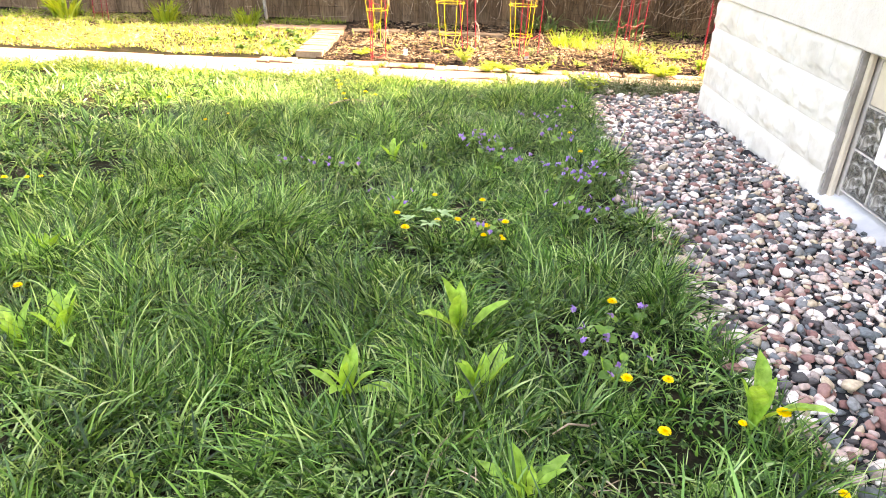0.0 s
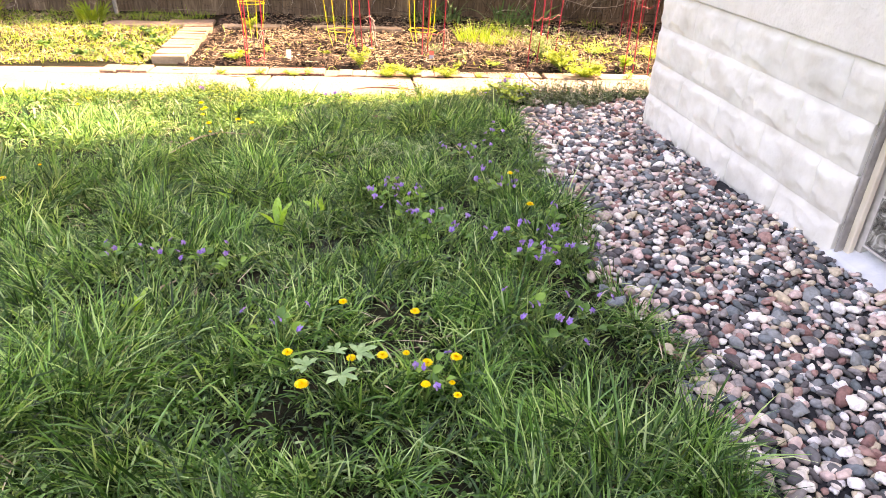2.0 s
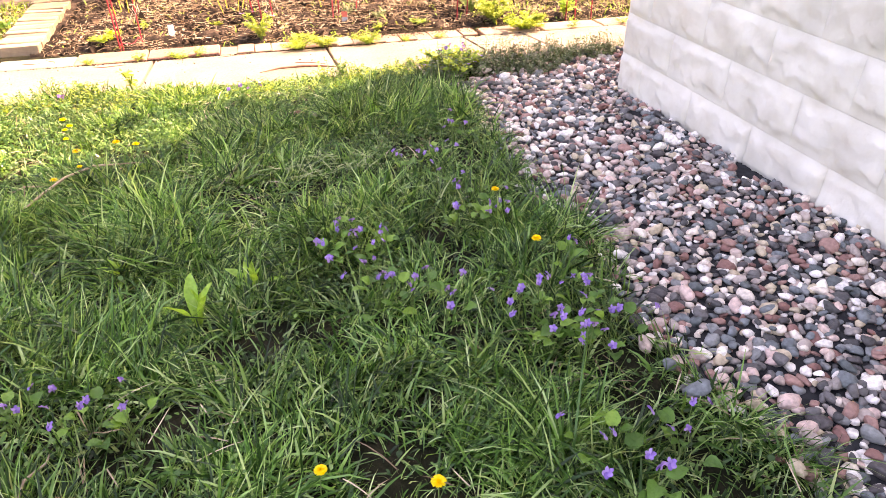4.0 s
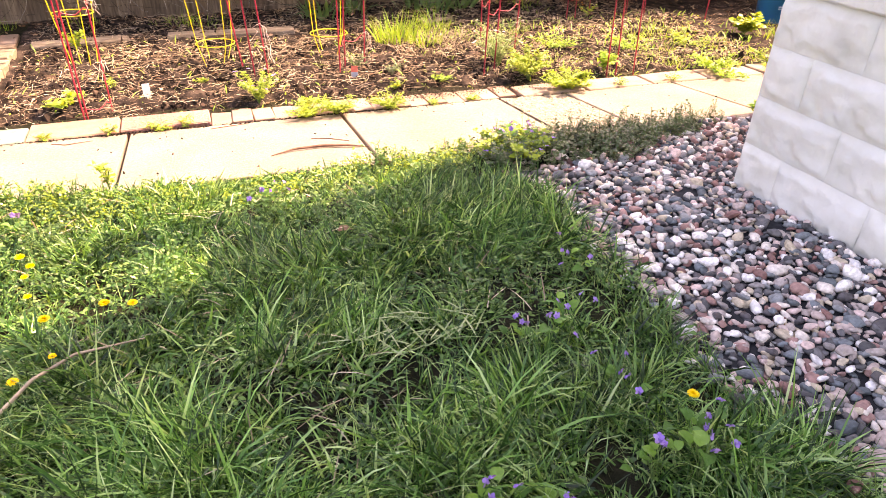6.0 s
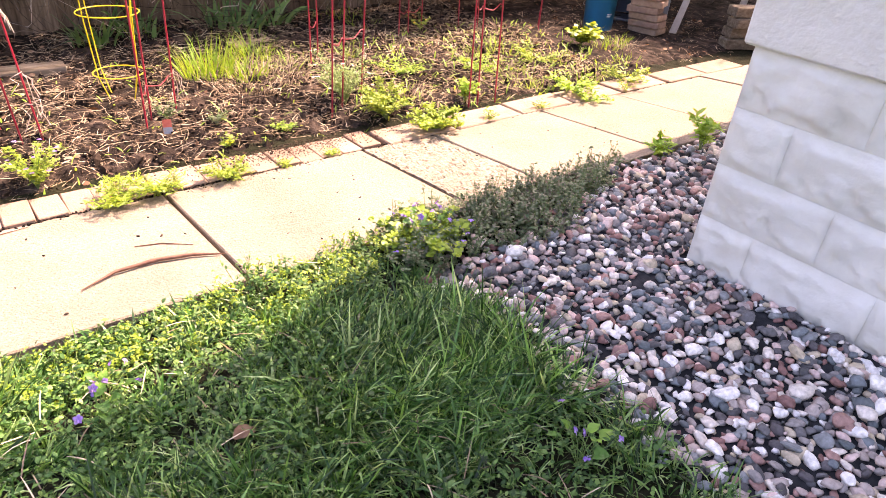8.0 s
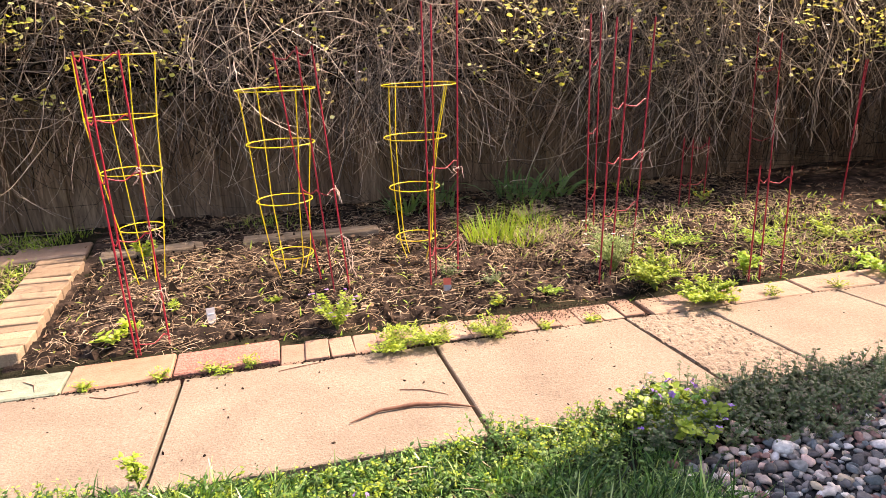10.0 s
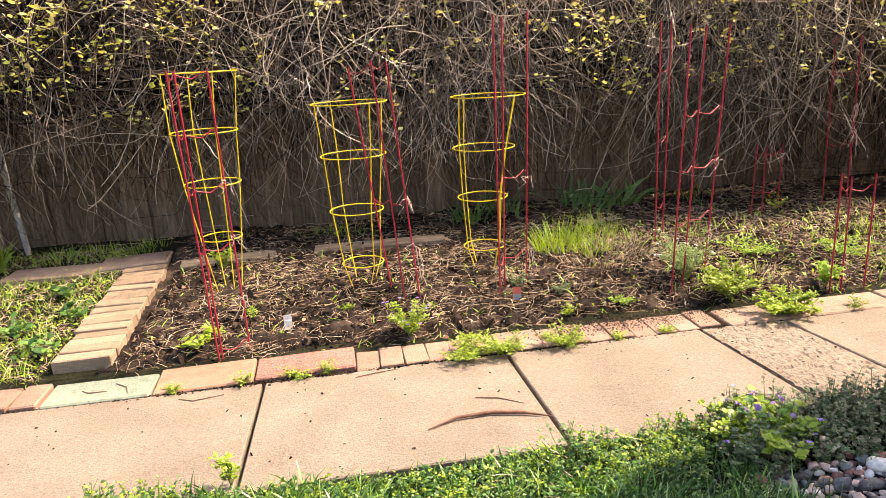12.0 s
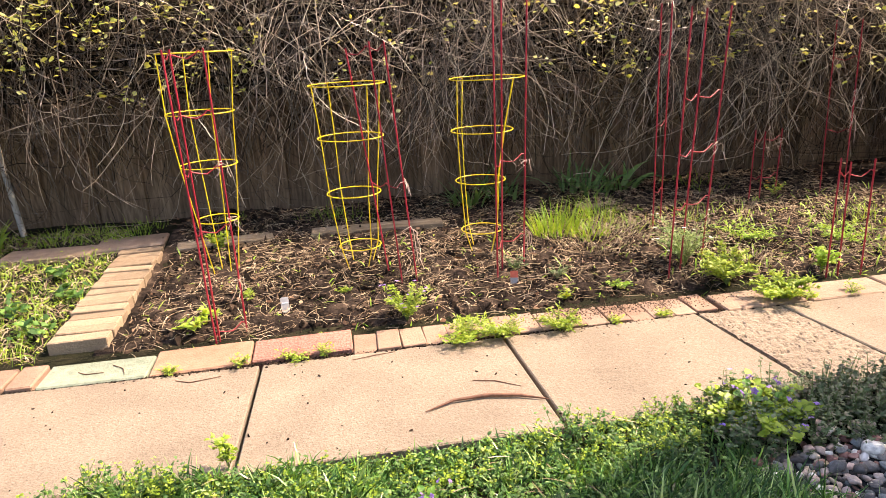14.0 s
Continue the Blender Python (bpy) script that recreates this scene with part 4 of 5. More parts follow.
DANDS = [dandelion(0.13, 0.021, 0.25, 1), dandelion(0.15, 0.019, -0.2, 2), dandelion(0.12, 0.017, 0.35, 3), dandelion(0.14, 0.013, 0.1, 4)]
SPOTS = [(0.52, 1.34), (0.44, 1.47), (0.54, 1.56), (0.71, 1.35), (0.80, 1.39), (0.46, 1.93), (-0.02, 2.56), (0.00, 2.58), (0.04, 2.56), (0.12, 2.55), (0.02, 2.46),
         (0.13, 2.48), (-0.24, 2.44), (0.04, 2.75), (-0.14, 2.62), (0.12, 2.40), (-0.18, 2.87), (-0.29, 2.60), (0.91, 1.19), (-1.97, 2.79), (-2.09, 2.88), (-2.12, 2.76), (-1.49, 1.81), (-1.58, 4.12), (-1.68, 3.96), (-2.04, 4.30), (-2.06, 5.64), (-1.78, 5.34), (-1.84, 5.24),
         (-1.10, 5.17), (-1.02, 5.14), (-1.01, 4.91), (-0.97, 4.77), (-0.83, 4.79), (-0.77, 4.81), (-0.92, 4.58), (-1.02, 4.56), (0.55, 3.97), (0.54, 3.60), (-1.06, 5.03), (-2.6, 5.3), (-2.9, 5.5), (-3.1, 4.9), (-2.35, 5.05), (-3.5, 4.2), (-1.5, 5.5)]
for k, (x, y) in enumerate(SPOTS):
    m = pose(x, y, float(gz(x, y)), 0, 0, random.uniform(0, 360)) @ Matrix.Scale(random.uniform(0.8, 1.1), 4)
    if k < len(DANDS):
        DANDS[k].matrix_basis = m
    else:
        copy_thing(DANDS[k % len(DANDS)], m)

VLEAF = [leaf_mesh("leaf", 0.027 + 0.006 * k, 0.024 + 0.005 * k, [0.55, 1.0, 0.95, 0.62, 0.05], 0.9, 1.75, M_violetleaf, 0.35, k) for k in range(3)]
_g = np.random.RandomState(5)
_fl = join(*[strips(np.zeros((1, 3)), a, 0.9 + 0.5 * (k % 2), 1.9, 0.0115, 0.0095, [0.3, 1.0, 1.0, 0.4], np.array([0.2 * k])) for k, a in enumerate((0.0, 1.15, 2.4, 3.9, 5.15))])
VFLOWER = mesh_np("flower", *_fl, M_violet)


def violet_plant(seed, n_leaf, n_flower):
    g = np.random.RandomState(seed)
    ob = thing("violet_plant", "wild violet with heart-shaped leaves and purple flowers", "flower", group="wild violets")
    for k in range(n_leaf):
        a, r, h = g.uniform(0, 6.28), g.uniform(0.01, 0.085), g.uniform(0.05, 0.115)
        tip = (r * math.cos(a), r * math.sin(a), h)
        lf = child("leaf", VLEAF[k % 3], ob, pose(*tip, g.uniform(-15, 15), g.uniform(-25, 10), math.degrees(a) + g.uniform(-40, 40)))
        child("stalk", mesh_np("stalk", *tubes([[(0, 0, -0.005), (tip[0] * 0.4, tip[1] * 0.4, h * 0.6), tip]], np.full((1, 3), 0.0012), 3), M_stem), ob)
    for k in range(n_flower):
        a, r, h = g.uniform(0, 6.28), g.uniform(0.0, 0.10), g.uniform(0.11, 0.17)
        tip = (r * math.cos(a), r * math.sin(a), h)
        child("flower", VFLOWER, ob, pose(*tip, g.uniform(30, 80), g.uniform(-40, 40), g.uniform(0, 360)))
        child("stalk", mesh_np("stalk", *tubes([[(0, 0, -0.005), (tip[0] * 0.5, tip[1] * 0.5, h * 0.6), tip]], np.full((1, 3), 0.001), 3), M_stem), ob)
    return ob


VIOLETS = [violet_plant(11, 7, 4), violet_plant(12, 6, 5), violet_plant(13, 8, 3), violet_plant(14, 6, 4)]
VS = [(0.37, 1.80), (0.42, 1.72), (0.55, 1.85), (0.42, 1.55), (-0.02, 3.83), (0.04, 3.77), (0.13, 3.76), (-0.07, 3.70), (0.07, 3.64), (0.06, 3.49), (0.39, 3.83), (0.49, 3.80), (0.54, 3.87), (0.43, 3.34), (0.48, 3.32), (0.50, 3.21),
      (0.51, 3.12), (0.62, 3.17), (0.61, 3.30), (0.46, 3.17), (0.15, 3.47), (0.23, 3.39), (-1.13, 5.42), (-0.30, 5.42), (-0.27, 5.50), (0.61, 4.66), (0.30, 4.34), (0.38, 4.34), (0.46, 4.40), (0.45, 4.09), (0.66, 3.50), (-0.97, 3.24),
      (-0.82, 3.23), (-0.67, 3.19), (-0.57, 3.14), (0.47, 2.67), (0.59, 2.77), (0.43, 2.80), (0.53, 3.11), (0.05, 2.50), (0.62, 3.40), (-0.35, 2.75), (0.98, 5.74), (0.86, 5.70)]
for k, (x, y) in enumerate(VS):
    m = pose(x, y, float(gz(x, y)), 0, 0, random.uniform(0, 360)) @ Matrix.Scale(random.uniform(0.85, 1.15), 4)
    if k < 4:
        VIOLETS[k].matrix_basis = m
    else:
        copy_thing(VIOLETS[k % 4], m)

RLEAF = [leaf_mesh("leaf", 0.130 + 0.022 * k, 0.031 + 0.004 * k, [0.16, 0.26, 0.46, 0.70, 0.92, 1.0, 0.88, 0.58, 0.08], 0.08 + 0.12 * k, 0.50 + 0.30 * k, M_broad, 0.45, k) for k in range(3)]


def rosette(seed, n, spread):
    g = np.random.RandomState(seed)
    ob = thing("broadleaf_weed", "bright green broad-leaved weed rosette in grass", "plant", group="broad-leaved weeds")
    for k in range(n):
        child("leaf", RLEAF[k % 3], ob, pose(0.008 * math.cos(k * 2.4), 0.008 * math.sin(k * 2.4), 0.0, g.uniform(-10, 10), g.uniform(-12, spread), k * 360 / n + g.uniform(-25, 25)))
    return ob


ROS = [rosette(21, 7, 25), rosette(22, 5, 10), rosette(23, 8, 40)]
RS = [(0.05, 1.51, 1.05), (0.78, 1.46, 1.3), (-0.32, 1.50, 0.9), (-1.20, 1.64, 0.95), (-0.01, 1.80, 0.95), (0.16, 1.13, 0.9), (-0.29, 3.71, 0.55), (-0.45, 3.57, 0.60), (-0.69, 3.88, 0.48), (-1.33, 1.61, 0.8), (-0.82, 2.94, 0.42), (0.42, 1.62, 0.55), (-1.6, 2.2, 0.7)]
for k, (x, y, s_) in enumerate(RS):
    m = pose(x, y, float(gz(x, y)) + 0.01, 0, 0, random.uniform(0, 360)) @ Matrix.Scale(1.12 * s_, 4)
    if k < 3:
        ROS[k].matrix_basis = m
    else:
        copy_thing(ROS[k % 3], m)


PLEAF = leaf_mesh("leaflet", 0.058, 0.023, [0.12, 0.45, 0.9, 1.0, 0.7, 0.08], 1.15, 1.62, M_palm, 0.3, 2)


def palmate_weed(x, y):
    """Long stalks, each with a fan of five leaflets."""
    z = float(gz(x, y))
    ob = thing("palmate_weed", "pale green weed with five-fingered leaves in grass", "plant", pose(x, y, z))
    for tx, ty, h, turn_, size in ((0.015, -0.035, 0.135, -80, 1.0), (0.06, 0.035, 0.150, 20, 0.95), (-0.075, 0.02, 0.125, 150, 0.85), (0.0, 0.03, 0.16, 75, 0.7)):
        child("stalk", mesh_np("stalk", *tubes([[(0, 0, 0), (tx * 0.3, ty * 0.3, h * 0.6), (tx, ty, h)]], [[0.0016, 0.0014, 0.0012]], 5), M_stem, True), ob)
        for j in range(5):
            child("leaflet", PLEAF, ob, pose(tx, ty, h, 0, 6 * (j % 2), turn_ + (j - 2) * 52) @ Matrix.Scale(size * (1.0 - 0.10 * abs(j - 2)), 4))
    return ob


palmate_weed(-0.18, 2.50)


def bush(x, y, rad, h, n, material, label, leaf=(0.022, 0.012), stems=14, seed=0, flowers=None, name="weed_clump", group=""):
    """A leafy clump: arching stems with many small leaves."""
    g = np.random.RandomState(seed)
    z0 = float(slab_z(y)) + 0.001 if 5.88 < y < 6.9 else float(gz(x, y)) + 0.01
    ob = thing(name, label, "plant", pose(x, y, z0), group)
    a, L = g.uniform(0, 6.28, stems), g.uniform(0.55, 1.0, stems)
    end = np.stack([rad * L * np.cos(a), rad * L * np.sin(a), h * g.uniform(0.45, 1.0, stems)], 1)
    s = np.linspace(0, 1, 6)
    C = end[:, None] * np.stack([s ** 1.3, s ** 1.3, np.sin(s * 1.45)], 1)[None]
    child("stem", mesh_np("stem", *tubes(C, np.full((stems, 6), 0.0016), 3), M_stem), ob)
    w, u = g.randint(0, stems, n), g.uniform(0.25, 1.0, n)
    P = end[w] * np.stack([u ** 1.3, u ** 1.3, np.sin(u * 1.45)], 1) + g.normal(0, 0.007, (n, 3))
    P[:, 2] = np.maximum(P[:, 2], 0.004)
    child("foliage", mesh_np("foliage", *strips(P, g.uniform(0, 6.28, n), g.uniform(0.3, 1.3, n), g.uniform(1.0, 2.2, n), leaf[0] * g.uniform(0.6, 1.4, n), leaf[1] * g.uniform(0.6, 1.4, n), [0.2, 1.0, 0.9, 0.1], g.normal(0, 0.4, n)), material), ob)
    if flowers:
        m_ = flowers[1]
        q = g.randint(0, stems, m_)
        Pf = end[q] * np.array([1, 1, 1.02]) + g.normal(0, 0.012, (m_, 3)) + np.array([0, 0, 0.012])
        parts_ = [strips(Pf, g.uniform(0, 6.28, m_), 0.6 + 0 * q, 1.8 + 0 * q, 0.012, 0.010, [0.4, 1.0, 0.5]) for _ in range(4)]
        child("blossom", mesh_np("blossom", *join(*parts_), flowers[0]), ob)
    return ob


bush(-0.16, 7.13, 0.14, 0.20, 900, M_edgeleaf, "leafy green weed with small mauve flowers by the bricks", seed=1, flowers=(M_violet, 12), leaf=(0.019, 0.008), stems=26)
bush(1.66, 7.14, 0.21, 0.21, 1500, M_edgeleaf, "bushy bright green weed beside the brick edging", seed=2, leaf=(0.024, 0.010), stems=34)
bush(1.55, 7.42, 0.22, 0.32, 1700, M_feather, "grey-green feathery weed clump in the bed", seed=3, stems=30, leaf=(0.020, 0.006), flowers=(M_white, 14))
bush(1.80, 6.86, 0.20, 0.13, 1300, M_edgeleaf, "bright green weed spreading over the brick edging", seed=4, leaf=(0.025, 0.011), stems=34)
bush(0.10, 6.80, 0.16, 0.09, 620, M_edgeleaf, "low green weeds in the sidewalk joint", seed=5, leaf=(0.027, 0.007), stems=24)
bush(0.26, 6.82, 0.15, 0.09, 580, M_edgeleaf, "low green weeds in the sidewalk joint", seed=6, leaf=(0.029, 0.006), stems=24)
bush(0.57, 6.82, 0.14, 0.085, 500, M_edgeleaf, "low green weeds in the sidewalk joint", seed=7, leaf=(0.027, 0.007), stems=22)
bush(-0.72, 6.84, 0.10, 0.035, 120, M_edgeleaf, "small weeds in the gap before the red brick", seed=8, leaf=(0.02, 0.008))
bush(-1.30, 8.50, 0.10, 0.14, 160, M_edgeleaf, "young tomato seedling inside the cage", seed=9, leaf=(0.03, 0.016), stems=8)
bush(-1.24, 7.28, 0.14, 0.08, 160, M_edgeleaf, "pale green weed sprawling by the stakes", seed=10, leaf=(0.035, 0.016), stems=9)
bush(0.55, 7.62, 0.08, 0.11, 110, M_cover, "small grey-green seedling near the stakes", seed=11, leaf=(0.024, 0.008))
bush(0.77, 7.46, 0.08, 0.08, 150, M_cover, "small grey-green cushion of leaves in soil", seed=12, leaf=(0.022, 0.006), stems=16)
bush(4.02, 7.78, 0.16, 0.17, 220, M_edgeleaf, "round-leaved bright green plant near the bucket", seed=13, leaf=(0.05, 0.042), stems=16)
bush(3.08, 6.98, 0.22, 0.12, 420, M_grass_young, "yellow-green low weed by the edging stones", seed=14, leaf=(0.026, 0.016), stems=20)
bush(3.02, 6.78, 0.18, 0.07, 220, M_grass_young, "yellow-green weeds in the sidewalk joint", seed=15, leaf=(0.026, 0.014))
bush(2.46, 5.80, 0.10, 0.14, 120, M_grass_young, "upright yellow-green weed among pebbles", seed=16, leaf=(0.04, 0.018), stems=8)
bush(2.66, 5.72, 0.10, 0.22, 150, M_grass_young, "upright yellow-green weed among pebbles", seed=17, leaf=(0.045, 0.02), stems=8)
bush(2.26, 7.16, 0.09, 0.15, 140, M_grass_young, "yellow-green weed at the short stakes", seed=18, leaf=(0.035, 0.022), stems=8)
bush(0.72, 7.18, 0.06, 0.05, 60, M_edgeleaf, "tiny seedling in the dark soil", seed=19)
bush(-0.47, 7.55, 0.06, 0.06, 60, M_edgeleaf, "tiny seedling in the dark soil", seed=20)
bush(-1.02, 7.62, 0.06, 0.05, 60, M_edgeleaf, "tiny seedling in the dark soil", seed=22)
for k, (x, y) in enumerate(((-2.12, 7.42), (-2.35, 7.75), (-2.08, 7.95), (-2.55, 7.4), (-2.25, 8.3), (-3.0, 7.7), (-2.7, 8.1))):
    bush(x, y, 0.12, 0.07, 36, M_clover, "broad-leaved weed in the sunlit weedy grass", seed=60 + k, leaf=(0.055, 0.03), stems=12, group="weeds beyond the bricks")
bush(1.05, 7.22, 0.08, 0.06, 100, M_grass_young, "small yellow-green weed behind the bricks", seed=23)
bush(3.6, 6.95, 0.22, 0.11, 260, M_edgeleaf, "low green weeds along the edging stones", seed=24, leaf=(0.04, 0.012))
bush(2.75, 7.55, 0.25, 0.12, 380, M_grass_young, "sprawling yellow-green weeds in the bed", seed=25, leaf=(0.03, 0.010), stems=22)
bush(3.3, 7.6, 0.25, 0.12, 380, M_edgeleaf, "sprawling green weeds in the bed", seed=26, leaf=(0.03, 0.010), stems=22)
bush(2.15, 7.75, 0.25, 0.10, 320, M_grass_young, "sprawling yellow-green weeds in the bed", seed=27, leaf=(0.03, 0.009), stems=22)
bush(2.94, 8.60, 0.10, 0.16, 100, M_edgeleaf, "marigold plant with orange flowers in the bed", seed=28, flowers=(M_orange, 5), stems=8)
bush(0.90, 5.70, 0.22, 0.10, 1000, M_edgeleaf, "bright green violet patch beside the ground cover", seed=31, leaf=(0.026, 0.021), stems=34, flowers=(M_violet, 16))
bush(-0.90, 5.92, 0.05, 0.12, 120, M_edgeleaf, "upright weed growing in the slab joint", seed=29, leaf=(0.022, 0.010), stems=9)


def tuft(x, y, rad, h, n, material, label, seed, w=0.006, lean=0.5, name="grass_tuft"):
    g = np.random.RandomState(seed)
    a, r = g.uniform(0, 6.28, n), rad * np.sqrt(g.rand(n))
    P = np.stack([x + r * np.cos(a), y + r * np.sin(a), 0 * r], 1)
    P[:, 2] = gz(P[:, 0], P[:, 1]) + 0.005
    V, F = strips(P - np.array([x, y, 0]), a + g.normal(0, 0.7, n), np.abs(g.normal(0.15, 0.15, n)), np.abs(g.normal(lean, 0.35, n)) + 0.2, h * g.uniform(0.45, 1.05, n), w * g.uniform(0.6, 1.3, n), [1, 0.95, 0.75, 0.45, 0.05], g.normal(0, 0.5, n))
    ob = new(name, mesh_np(name, V, F, material))
    ob.location = (x, y, 0)
    return tagged(ob, label, "grass", "grass tufts in the bed", kind="stuff")


tuft(1.02, 8.22, 0.17, 0.27, 190, M_grass_young, "bright yellow-green grass tuft in the bed", 1, 0.008, 0.5)
tuft(1.22, 8.10, 0.13, 0.20, 120, M_grass_young, "short yellow-green grass tuft in the bed", 4, 0.007, 0.7)
tuft(1.42, 8.42, 0.14, 0.26, 90, M_grass_young, "thin yellow-green grass tuft in the bed", 2, 0.005, 0.5)
tuft(1.22, 8.02, 0.30, 0.15, 380, M_straw, "dry straw-coloured grass at the tuft's foot", 3, 0.004, 1.0)
tuft(1.48, 8.10, 0.20, 0.14, 160, M_straw, "dry straw-coloured grass beside the stakes", 5, 0.004, 1.0)
for k, (x, y) in enumerate(((0.85, 9.28), (1.45, 9.30), (0.55, 9.20), (1.6, 9.2), (1.9, 9.3))):
    tuft(x, y - 0.12, 0.14, 0.37, 26, M_darkfern, "dark strap-leaved lily clump at the fence foot", 30 + k, 0.030, 1.0, "lily_clump")
for k, (x, y, h) in enumerate(((-5.42, 8.92, 0.52), (-4.12, 8.98, 0.36), (-3.05, 8.98, 0.26))):
    tuft(x, y, 0.13, h, 70, M_edgeleaf, "bright green fern clump at the fence foot", 131 + k, 0.03, 0.8, "fern_clump")
for k in range(16):
    x = random.uniform(-5.5, 3.5)
    tuft(x, random.uniform(8.95, 9.3), 0.14, random.uniform(0.08, 0.18), 40, M_grass_young, "thin grass at the fence foot", 50 + k, 0.005, 0.7)
for k in range(26):
    tuft(random.uniform(1.6, 4.4), random.uniform(7.1, 8.4), 0.12, random.uniform(0.07, 0.16), 46, random.choice((M_grass_young, M_straw, M_grass_young)), "thin grass growing in the weedy bed", 80 + k, 0.005, 0.8)

# ---- lawn and other cover ----

def field(n, x0, x1, y0, y1, seed, keep):
    g = np.random.RandomState(seed)
    x, y = g.uniform(x0, x1, n), g.uniform(y0, y1, n)
    ok = keep(x, y, g)
    return x[ok], y[ok]


def on_lawn(x, y, g):
    edge = gravel_edge(y) + g.normal(0, 0.035, len(x)) + 0.02
    top = 5.84 + 0.05 * (vnoise(x, x * 0, 3, 61) - 0.5) - np.clip((x - 0.6) * 1.5, 0, 0.33)
    bare = np.hypot((x - 0.13) / 0.07, (y - 4.66) / 0.045) > 1
    return (x < edge) & (y < top) & bare & ~(gravel_mask(x, y) & (x > gravel_edge(y) + 0.10))


def grass(n, x0, x1, y0, y1, seed, hscale=1.0, wscale=1.0):
    """Blades in loose tufts that spread from their middles."""
    g = np.random.RandomState(seed + 1)
    per = 16
    cx, cy = g.uniform(x0, x1, n // per), g.uniform(y0, y1, n // per)
    t = vnoise(cx, cy, 3.2, 71) * 0.6 + vnoise(cx, cy, 8.5, 72) * 0.4
    keep = g.rand(len(cx)) < np.clip(2.6 * (t - 0.24), 0.18, 1)
    thin = np.clip((cy - 4.4) / 0.3, 0, 1) * np.clip((0.45 - cx) / 0.2, 0, 1)
    keep &= g.rand(len(cx)) > 0.12 * thin
    cx, cy, t, thin = cx[keep], cy[keep], t[keep], thin[keep]
    ch = (0.030 + 0.190 * t ** 1.3) * g.uniform(0.6, 1.45, len(cx)) * (1 - 0.22 * thin)
    w = np.repeat(np.arange(len(cx)), per)
    a, r = g.uniform(0, 6.28, len(w)), np.abs(g.normal(0, 0.027, len(w)))
    x, y = cx[w] + r * np.cos(a), cy[w] + r * np.sin(a)
    ok = on_lawn(x, y, g)
    x, y, a, w, r = x[ok], y[ok], a[ok], w[ok], r[ok]
    m = len(x)
    h = hscale * ch[w] * g.uniform(0.45, 1.3, m) * np.where(y > 5.3, 0.75, 1.0)
    az = a + g.normal(0, 0.8, m)
    az = np.where(g.rand(m) < 0.45, 6.28 * 1.5 * vnoise(x, y, 2.6, 73) + g.normal(0, 0.7, m), az)
    P = np.stack([x, y, gz(x, y) - 0.004], 1)
    th0 = np.abs(g.normal(0.22, 0.25, m)) + r * 6
    th1 = th0 + np.abs(g.normal(1.15, 0.75, m))
    return strips(P, az, th0, th1, h, wscale * g.uniform(0.0026, 0.0090, m), [1, 0.95, 0.7, 0.06], g.normal(0, 0.8, m))


lawn = thing("lawn", "unmown green spring lawn with uneven tufts", "lawn", kind="stuff")
child("grass", mesh_np("grass", *join(grass(120000, -1.9, 1.05, 0.9, 3.2, 201), grass(130000, -1.9, 1.05, 3.2, 5.95, 203), grass(52000, -4.6, -1.9, 1.6, 5.95, 205, 1.05, 1.6), grass(18000, -8.0, -4.6, 2.0, 6.0, 207, 1.2, 2.4), grass(40000, -3.0, 1.0, 5.3, 5.95, 211, 0.70, 0.85), grass(20000, -8.0, 1.2, -4.0, 0.9, 213, 1.3, 4.0)), M_grass), lawn, label="bent green grass blades", kind="stuff")


child("fine_grass", mesh_np("fine_grass", *join(grass(36000, -1.7, 1.05, 0.9, 3.4, 221, 0.85, 0.55), grass(34000, -1.7, 1.05, 3.4, 5.9, 223, 0.85, 0.55), grass(14000, -4.6, -1.7, 1.2, 5.95, 225, 0.95, 0.9)), M_fine), lawn, label="fine pale grass blades", kind="stuff")


def small_leaves(n, x0, x1, y0, y1, seed, size, keep, hmax=0.05, th=(0.7, 1.9)):
    x, y = field(n, x0, x1, y0, y1, seed, keep)
    g = np.random.RandomState(seed + 1)
    m = len(x)
    P = np.stack([x, y, gz(x, y) + g.uniform(0.004, 1.0, m) * hmax * (0.45 + 1.3 * vnoise(x, y, 4.5, 97) ** 1.5)], 1)
    return strips(P, g.uniform(0, 6.28, m), g.uniform(th[0] - 0.4, th[0] + 0.5, m), g.uniform(th[1] - 0.5, th[1] + 0.4, m), size * g.uniform(0.5, 1.4, m), size * 0.62 * g.uniform(0.5, 1.4, m), [0.25, 1.0, 0.9, 0.15], g.normal(0, 0.4, m))


def patchy(x, y, g):
    return on_lawn(x, y, g) & (g.rand(len(x)) < 1.5 * vnoise(x, y, 2.0, 91) * vnoise(x, y, 5.0, 92) + np.clip(y - 4.2, 0, 1) * 0.45)


child("clover", mesh_np("clover", *small_leaves(52000, -3.5, 1.0, 0.9, 5.9, 301, 0.017, patchy, 0.075), M_clover), lawn, label="small round weed leaves among the grass", kind="stuff")


def edge_band(x, y, g):
    return (y > 5.50 + 0.12 * vnoise(x, x * 0, 2.5, 95) + np.clip(x - 0.3, 0, 1) * 0.1) & (y < 5.835 + 0.10 * (vnoise(x, x * 0, 6, 96) - 0.5)) & (x < 1.0)


